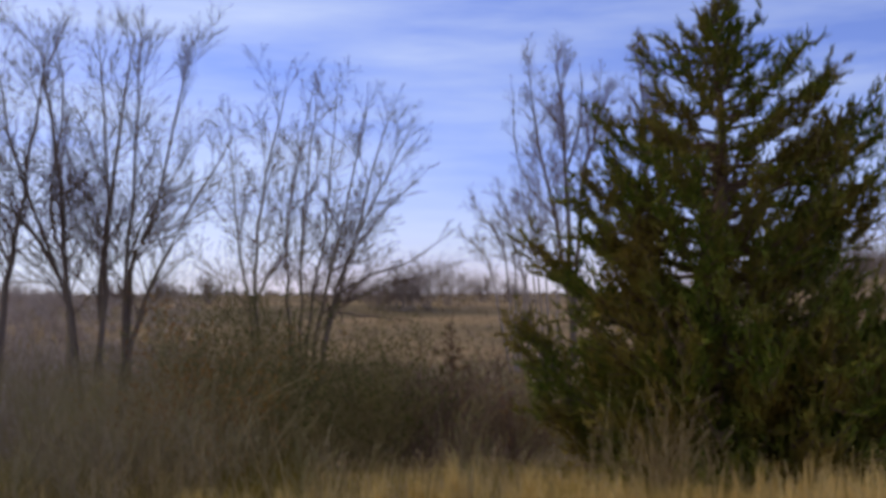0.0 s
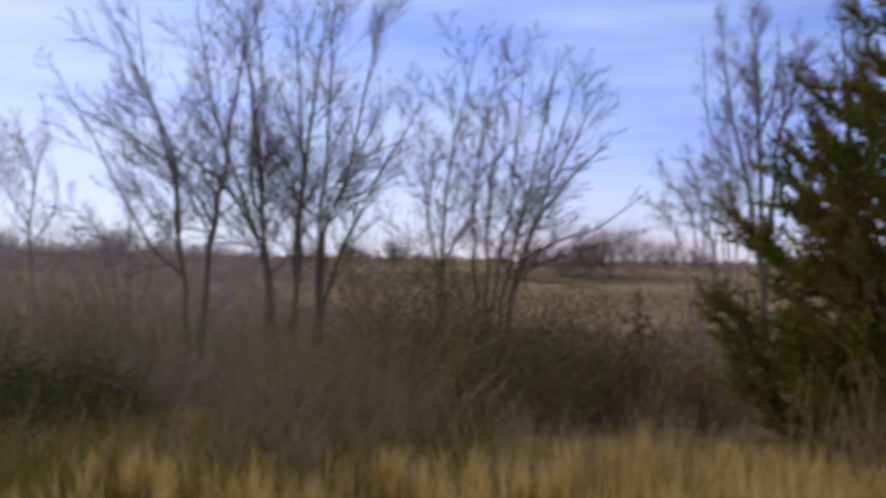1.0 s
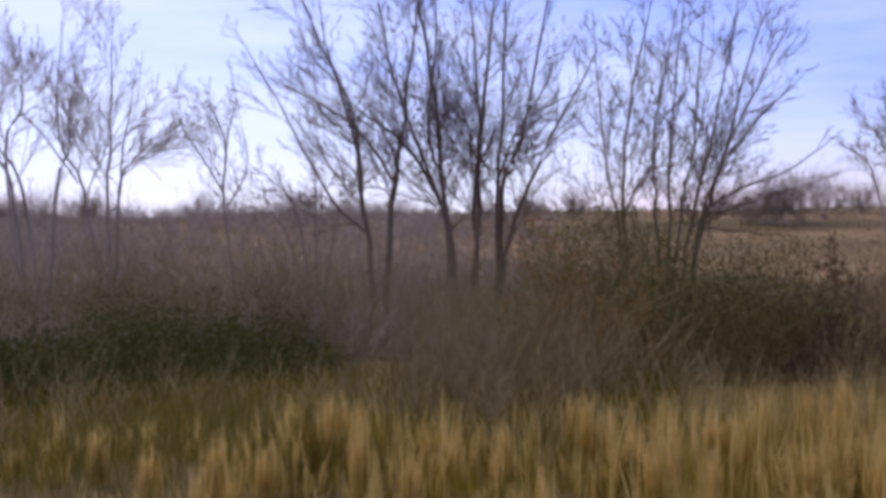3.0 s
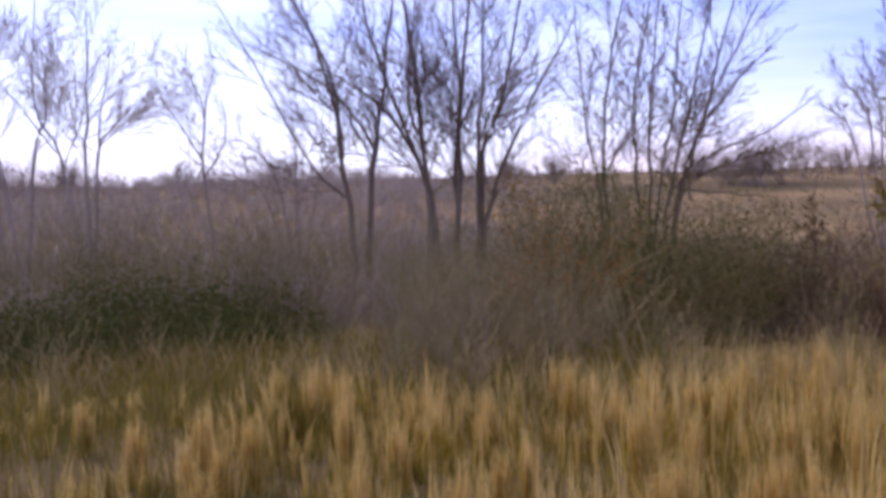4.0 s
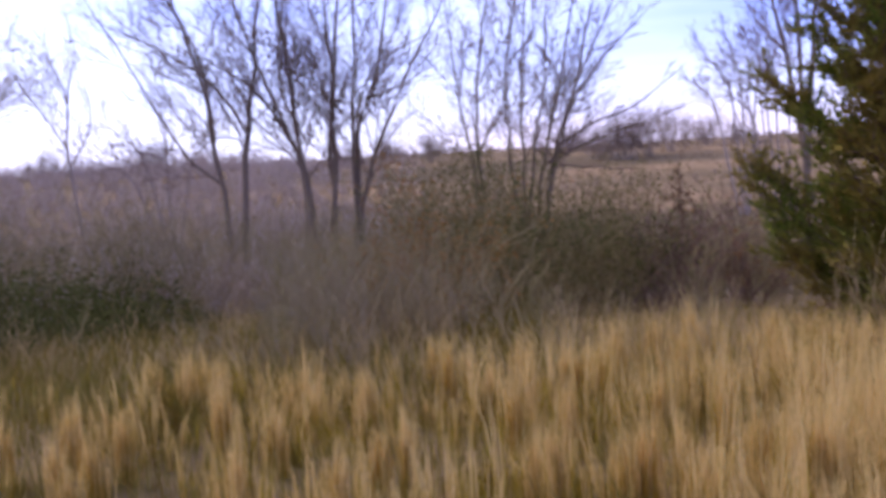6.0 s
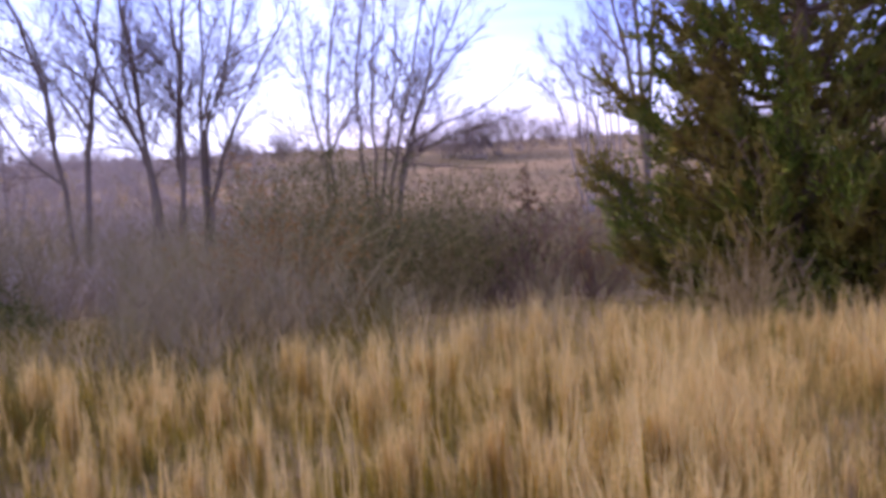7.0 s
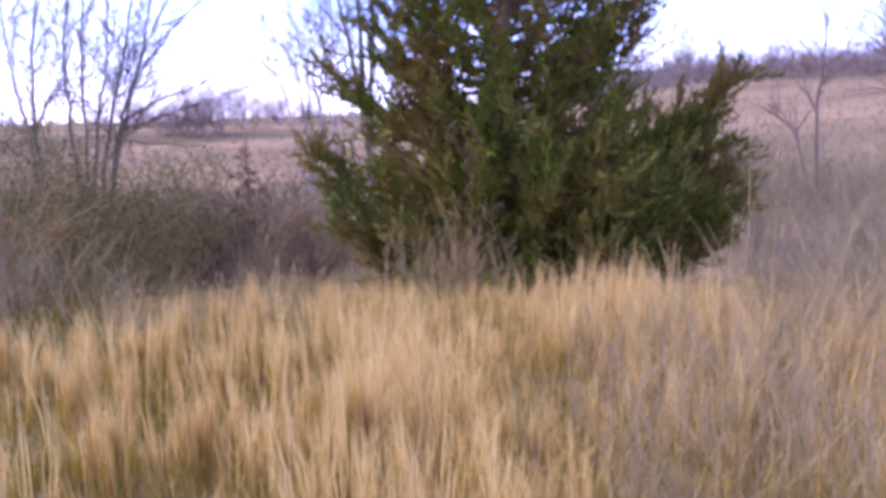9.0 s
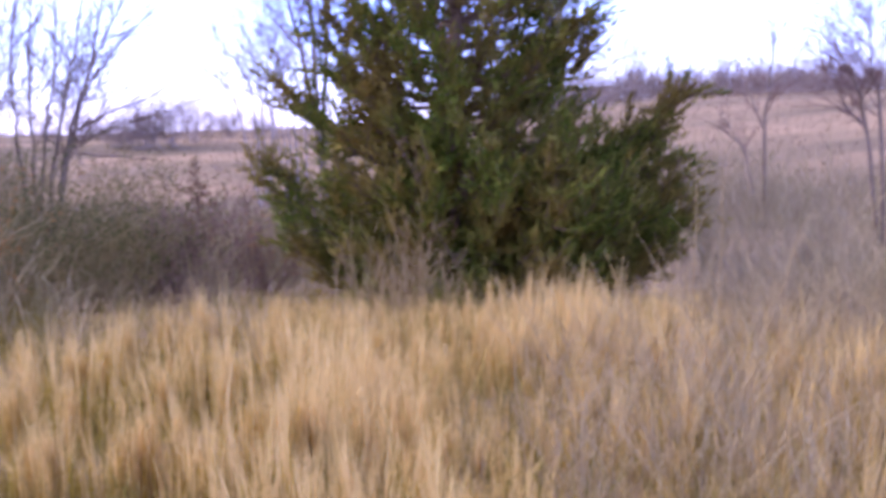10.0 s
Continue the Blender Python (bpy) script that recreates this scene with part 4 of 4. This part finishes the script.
TUFTS = ((-6.1, 4.75, 0.58, 0.040), (1.5, 4.8, 0.54, 0.030), (7.4, 4.9, 0.48, 0.028), (-0.4, 4.7, 0.54, 0.024), (3.9, 7.2, 0.66, 0.05), (1.0, 9.0, 0.56, 0.05), (-1.0, 9.2, 0.62, 0.045), (-5.2, 9.4, 0.52, 0.05),
         (12.2, 7.4, 0.64, 0.04), (8.0, 7.6, 0.62, 0.05), (3.0, 8.0, 0.66, 0.055), (24.4, 6.6, 0.58, 0.03), (32.0, 6.6, 0.55, 0.04), (-2.6, 6.4, 0.58, 0.04), (5.6, 6.0, 0.54, 0.035), (16.6, 6.8, 0.55, 0.03))
HOLLOWS = ((-4.0, 5.3, 0.34), (10.5, 6.0, 0.30), (20.0, 5.8, 0.35), (15.0, 5.2, 0.28), (28.5, 5.6, 0.3), (3.2, 5.4, 0.22))


def golden_grass():
    rng = np.random.default_rng(7)
    n = 3100
    x, y, az, d = scatter(rng, n, -46, 54, 2.4, 11.2)
    # the far edge runs nearer on the open side and out to the cedar's foot
    edge = np.interp(az, (-46, -20, -4, 3, 8, 20, 40, 54), (10.4, 10.9, 10.3, 9.4, 8.6, 8.2, 8.8, 8.8))
    lump = np.array([noise.noise((a * 0.8, b * 0.8, 5.0)) + 0.35 * noise.noise((a * 2.2, b * 2.2, 2.0)) for a, b in zip(x, y)])
    keep = (d < edge + rng.normal(0, 0.4, n)) & (lump + rng.normal(0, 0.08, n) > -0.16 - 0.25 * np.clip((-az + 2) / 8, 0, 1) + 0.02 * np.clip((az - 5) / 12, 0, 1)) & ~((np.abs(x - 3.1) < 1.3) & (np.abs(y - 11.6) < 0.7))
    weedy = np.maximum(np.clip((-az - 24) / 12, 0, 1) * 0.7, 0.85 * np.clip((-az - 5) / 18, 0, 1) * np.clip((6.8 - d) / 2.5, 0, 1))
    weedy = np.maximum(weedy, np.clip((az - 26) / 10, 0, 0.5))
    keep &= rng.random(n) > weedy * 0.35
    for a, b, r in [(t[0], t[1] - 0.1, 0.2) for t in TUFTS] + list(HOLLOWS):
        tx, ty = place(a, b)
        keep &= np.hypot(x - tx, y - ty) > r
    x, y, lump, d, weedy, az = x[keep], y[keep], lump[keep], d[keep], weedy[keep], az[keep]
    # each clump is a handful of tight tufts
    own = np.repeat(np.arange(len(x)), rng.integers(3, 8, len(x)))
    n = len(own)
    size = (np.interp(d, (3, 5, 7, 8.5, 11), (0.72, 0.84, 0.90, 0.70, 0.44)) * np.interp(az, (-2, 8, 14, 34), (1.0, 0.87, 0.84, 0.80)) * (1 - 0.15 * np.clip((-az - 4) / 6, 0, 1) * np.clip((d - 7.5) / 1.5, 0, 1)) * (1 - 0.30 * weedy))[own] * np.clip(0.47 + 0.34 * lump[own] + rng.normal(0, 0.09, len(x))[own] + rng.normal(0, 0.08, n), 0.20, 0.84)
    x, y = x[own] + rng.normal(0, 0.085, n), y[own] + rng.normal(0, 0.085, n)
    kind = rng.choice(3, n, p=(0.42, 0.32, 0.26))
    kind = np.where(rng.random(n) < np.maximum(weedy * 0.7, np.clip((-az - 2) / 18, 0, 0.6))[own], 2, kind)
    kind = np.where(rng.random(n) < 0.5 * np.clip((az[own] - 20) / 12, 0, 1), 1, kind)
    kind = np.where((kind == 2) & (az[own] > 0) & (d[own] < 6.2) & (rng.random(n) < 0.7), rng.integers(0, 2, n), kind)
    stand = (rng.random(n) < 0.15) & (kind != 1)
    size = np.where(stand, np.clip(size * np.interp(d[own], (6, 9), (1.2, 1.4)), 0.28, 0.8), size * 0.86)
    wide = np.where(stand, 0.012, rng.uniform(0.012, 0.032, n))
    aim, tilt = rng.uniform(0, 2 * np.pi, n), np.abs(rng.normal(0.0, 0.11, n)) * np.where(stand, 0.35, 1)
    for name, lo, hi, short, tall_, w0, w1, belly, label in (
            ("golden_grass", 8, 15, 0.28, 0.84, 0.0032, 0.0070, 0.4, "upright golden and russet tufts of dry broom grass"),
            ("grass_plume", 1, 5, 0.75, 1.12, 0.0045, 0.0080, 0.72, "pale feathery seed plumes above the golden grass")):
        count = rng.integers(lo, hi, n)
        if name == "grass_plume":
            count = np.where(kind == 1, 0, np.where(kind == 2, count + 2, count // 2 + (az[own] < 4))) + np.where(stand, 5, 0)
        who = np.repeat(np.arange(n), count)
        m = len(who)
        bx, by = x[who] + rng.normal(0, 1, m) * wide[who], y[who] + rng.normal(0, 1, m) * wide[who]
        base = np.stack((bx, by, ground_z(bx, by) - 0.02), -1)
        tall = size[who] * rng.uniform(short, tall_, m)
        lean = np.abs(rng.normal(0.0, 0.10, m)) + tilt[who]
        aim_of = aim[who] + rng.normal(0, 0.6, m)
        mats = (GOLD, RUSSET, STRAW) if name == "golden_grass" else PLUME
        me = blades(name, base, tall, rng.uniform(w0, w1, m), lean, aim_of, rng.uniform(0, np.pi, m), mats, 3 if name == "golden_grass" else 4, belly, kind[who] if name == "golden_grass" else None)
        tagged(new(name, me), label, "grass", kind="stuff")
    tagged(new("seed_hair", hairs(rng, base, tall, lean, aim_of, 4)), "fluffy pale seed hairs along the grass plumes", "grass", kind="stuff")


def grass_tuft(azimuth, distance, height, wide, seed):
    """One tall column of broom grass that stands out of the meadow."""
    rng = np.random.default_rng(seed)
    x, y = place(azimuth, distance)
    root = tagged(empty("grass_tuft", (x, y, float(ground_z(x, y)))), "tall golden tuft of dry broom grass with pale plumes", "grass tuft", "tall grass tufts in the meadow")
    n = 110
    for name, count, lo, hi, w, mats in (("foliage", n, 0.35, 0.9, 0.0055, (TUFT, RUSSET)), ("seed_head", n // 2, 0.7, 1.06, 0.007, (PLUME, STRAW))):
        at = np.stack((rng.normal(0, wide, count), rng.normal(0, wide, count), np.full(count, -0.03)), -1)
        tall, lean, aim = height * rng.uniform(lo, hi, count), np.abs(rng.normal(0, 0.07, count)), rng.uniform(0, 2 * np.pi, count)
        part(name, blades(name, at, tall, np.full(count, w), lean, aim, rng.uniform(0, np.pi, count), mats, 4, 0.5, (rng.random(count) < 0.25).astype(int)), root)["kind"] = "stuff"
    part("seed_fluff", hairs(rng, at, tall, lean, aim, 9), root, "fluffy pale seed hairs")["kind"] = "stuff"


def thatch():
    rng = np.random.default_rng(8)
    n = 52000
    x, y, az, d = scatter(rng, n, -48, 56, 0.8, 12.5)
    base = np.stack((x, y, ground_z(x, y) - 0.01), -1)
    me = blades("thatch_grass", base, rng.uniform(0.10, 0.36, n) * np.interp(d, (1, 4, 8, 10.5), (1.0, 1.2, 1.2, 0.85)) * np.interp(az, (-4, 20), (1.15, 0.95)), rng.uniform(0.0035, 0.008, n), rng.uniform(0.05, 0.8, n), rng.uniform(0, 2 * np.pi, n), rng.uniform(0, np.pi, n), (THATCH, OLIVE, STRAW), 3, 0.3,
                np.where(rng.random(n) < np.interp(az, (-30, -8, 10, 22), (0.30, 0.26, 0.6, 0.9)), 1, np.where(rng.random(n) < np.interp(az, (-4, 6), (0.4, 0.08)), 2, 0)))
    tagged(new("thatch_grass", me), "short matted dry grass with a hint of green", "grass", kind="stuff")
    n = 18000
    x, y, az, d = scatter(rng, n, 7, 57, 7.2, 15.8)
    lump = np.array([noise.noise((a * 0.5, b * 0.5, 9.0)) for a, b in zip(x, y)])
    base = np.stack((x, y, ground_z(x, y) - 0.01), -1)
    me = blades("rough_grass", base, rng.uniform(0.16, 0.42, n) * (1 + 0.6 * lump), rng.uniform(0.005, 0.011, n), rng.uniform(0.05, 0.6, n), rng.uniform(0, 2 * np.pi, n), rng.uniform(0, np.pi, n), (OLIVE, RUSSET, GOLD), 3, 0.3, rng.choice(3, n, p=(0.58, 0.36, 0.06)))
    tagged(new("rough_grass", me), "rough olive and russet grass between meadow and thicket", "grass", kind="stuff")
    n = 18000
    x, y, az, d = scatter(rng, n, 56, 312, 0.3, 6.5)
    base = np.stack((x, y, ground_z(x, y) - 0.01), -1)
    me = blades("meadow_grass", base, rng.uniform(0.08, 0.26, n), rng.uniform(0.010, 0.022, n), rng.uniform(0.1, 1.25, n), rng.uniform(0, 2 * np.pi, n), rng.uniform(0, np.pi, n), THATCH, 3, 0.3)
    tagged(new("meadow_grass", me), "short trodden dry meadow grass", "grass", kind="stuff")
    n = 40000
    x, y, az, d = scatter(rng, n, -48, 56, 27, 100)
    base = np.stack((x, y, ground_z(x, y) - 0.02), -1)
    me = blades("field_grass", base, rng.uniform(0.14, 0.34, n), rng.uniform(0.018, 0.04, n), rng.uniform(0.3, 1.2, n), rng.uniform(0, 2 * np.pi, n), rng.uniform(0, np.pi, n), FIELD, 3, 0.4)
    tagged(new("field_grass", me), "thin pinkish tan grass over the hillside field", "grass", kind="stuff")


def weeds():
    rng = random.Random(33)
    tan, grey = Sticks(), Sticks()
    for _ in range(640):
        az, d = -46 + 26 * rng.random() ** 1.1, 4.0 + 5.4 * rng.random() ** 0.9
        if az > -27 and d > 7.4:
            continue
        if rng.random() < 0.12:
            az, d = rng.uniform(-14, 18), rng.uniform(6.5, 11)
        x, y = place(az, d)
        if math.hypot(x - 3.1, y - 11.6) < 2.6:
            continue
        shrub_lines(grey if rng.random() < 0.55 else tan, rng, x, y, rng.uniform(0.25, 0.65), 2, 1, 2, 0.15, 0.0032, 0.0017)
    # the dead stems at the cedar's foot
    for k in range(44):
        x, y = place(rng.uniform(-13.3, -10.4) if k < 20 else rng.uniform(-18.5, -11), rng.uniform(9.9, 10.5))
        shrub_lines(tan, rng, x, y, rng.uniform(0.4, 0.85) if k < 20 else rng.uniform(0.2, 0.42), 2, 1, 2, 0.14, 0.0035, 0.002)
    # low weeds in the rough grass before the thicket
    for _ in range(170):
        x, y = place(rng.uniform(12, 50), rng.uniform(8.2, 14.5))
        shrub_lines(tan, rng, x, y, rng.uniform(0.25, 0.6), 2, 1, 2, 0.2, 0.004, 0.0022)
    # tall stalks climbing the open slope
    for _ in range(150):
        x, y = place(rng.uniform(-46, -30), rng.uniform(8.0, 12.0))
        shrub_lines(grey, rng, x, y, rng.uniform(0.6, 1.2), 2, 1, 2, 0.16, 0.0042, 0.002)
    tagged(new("dry_weeds", tan.mesh("dry_weeds", PALE, 3)), "tan dry branching weed stalks among the grass", "weeds", kind="stuff")
    tagged(new("grey_weeds", grey.mesh("grey_weeds", GREYWEED, 3)), "grey dry branching weed stalks on the open slope", "weeds", kind="stuff")


def dead_stalk(azimuth, distance, height, lean, label, seed):
    rng = random.Random(seed)
    x, y = place(azimuth, distance)
    g = float(ground_z(x, y))
    root = tagged(empty("dead_stalk", (x, y, g)), label, "stalk", "dead stalks leaning in the grass")
    a = radians(azimuth)
    d = (Vector((math.cos(a), math.sin(a), 0)) * lean + Vector((0, 0, 1))).normalized()
    st = Sticks()
    line = [d * height * (i / 6) + Vector((0.01 * math.sin(i * 2), 0.01 * math.cos(i * 3), -0.04 + 0.02 * math.sin(i))) for i in range(7)]
    st.add(line, [0.0075 - 0.0007 * i for i in range(7)])
    for i in (3, 4, 5, 6):
        tw = Sticks()
        sprout(tw, rng, line[i], (d + Vector((rng.gauss(0, 0.6), rng.gauss(0, 0.6), 0.1))).normalized(), height * 0.16, 0.003, 0, 2, low=0.0018)
        part("twig", tw.mesh("twig", PALE, 3), root)
    part("stem", st.mesh("stem", PALE, 5), root)


golden_grass()
thatch()
weeds()
for az, d, h, ln, seed in ((8.2, 9.4, 1.15, -0.35, 1), (7.4, 9.5, 1.0, -0.25, 2), (-31.2, 6.8, 1.15, -0.6, 3), (-32.4, 7.2, 1.0, -0.45, 4), (-34.0, 6.5, 1.2, -0.4, 5), (-31.0, 6.9, 1.2, 0.3, 6), (-28.0, 8.6, 1.5, 0.03, 7), (-29.4, 8.8, 1.6, 0.02, 8), (-8.2, 10.2, 0.7, 0.03, 10)):
    dead_stalk(az, d, h, ln, "pale dead weed stalk leaning over the grass", seed)
for k, (az, d, h, wide) in enumerate(TUFTS):
    grass_tuft(az, d, h, wide, 500 + k)
tuft_rng = random.Random(77)
for k in range(44):
    grass_tuft(-24 + 64 * (k + tuft_rng.random()) / 44, tuft_rng.uniform(4.4, 8.2), tuft_rng.uniform(0.38, 0.56), tuft_rng.uniform(0.022, 0.045), 600 + k)
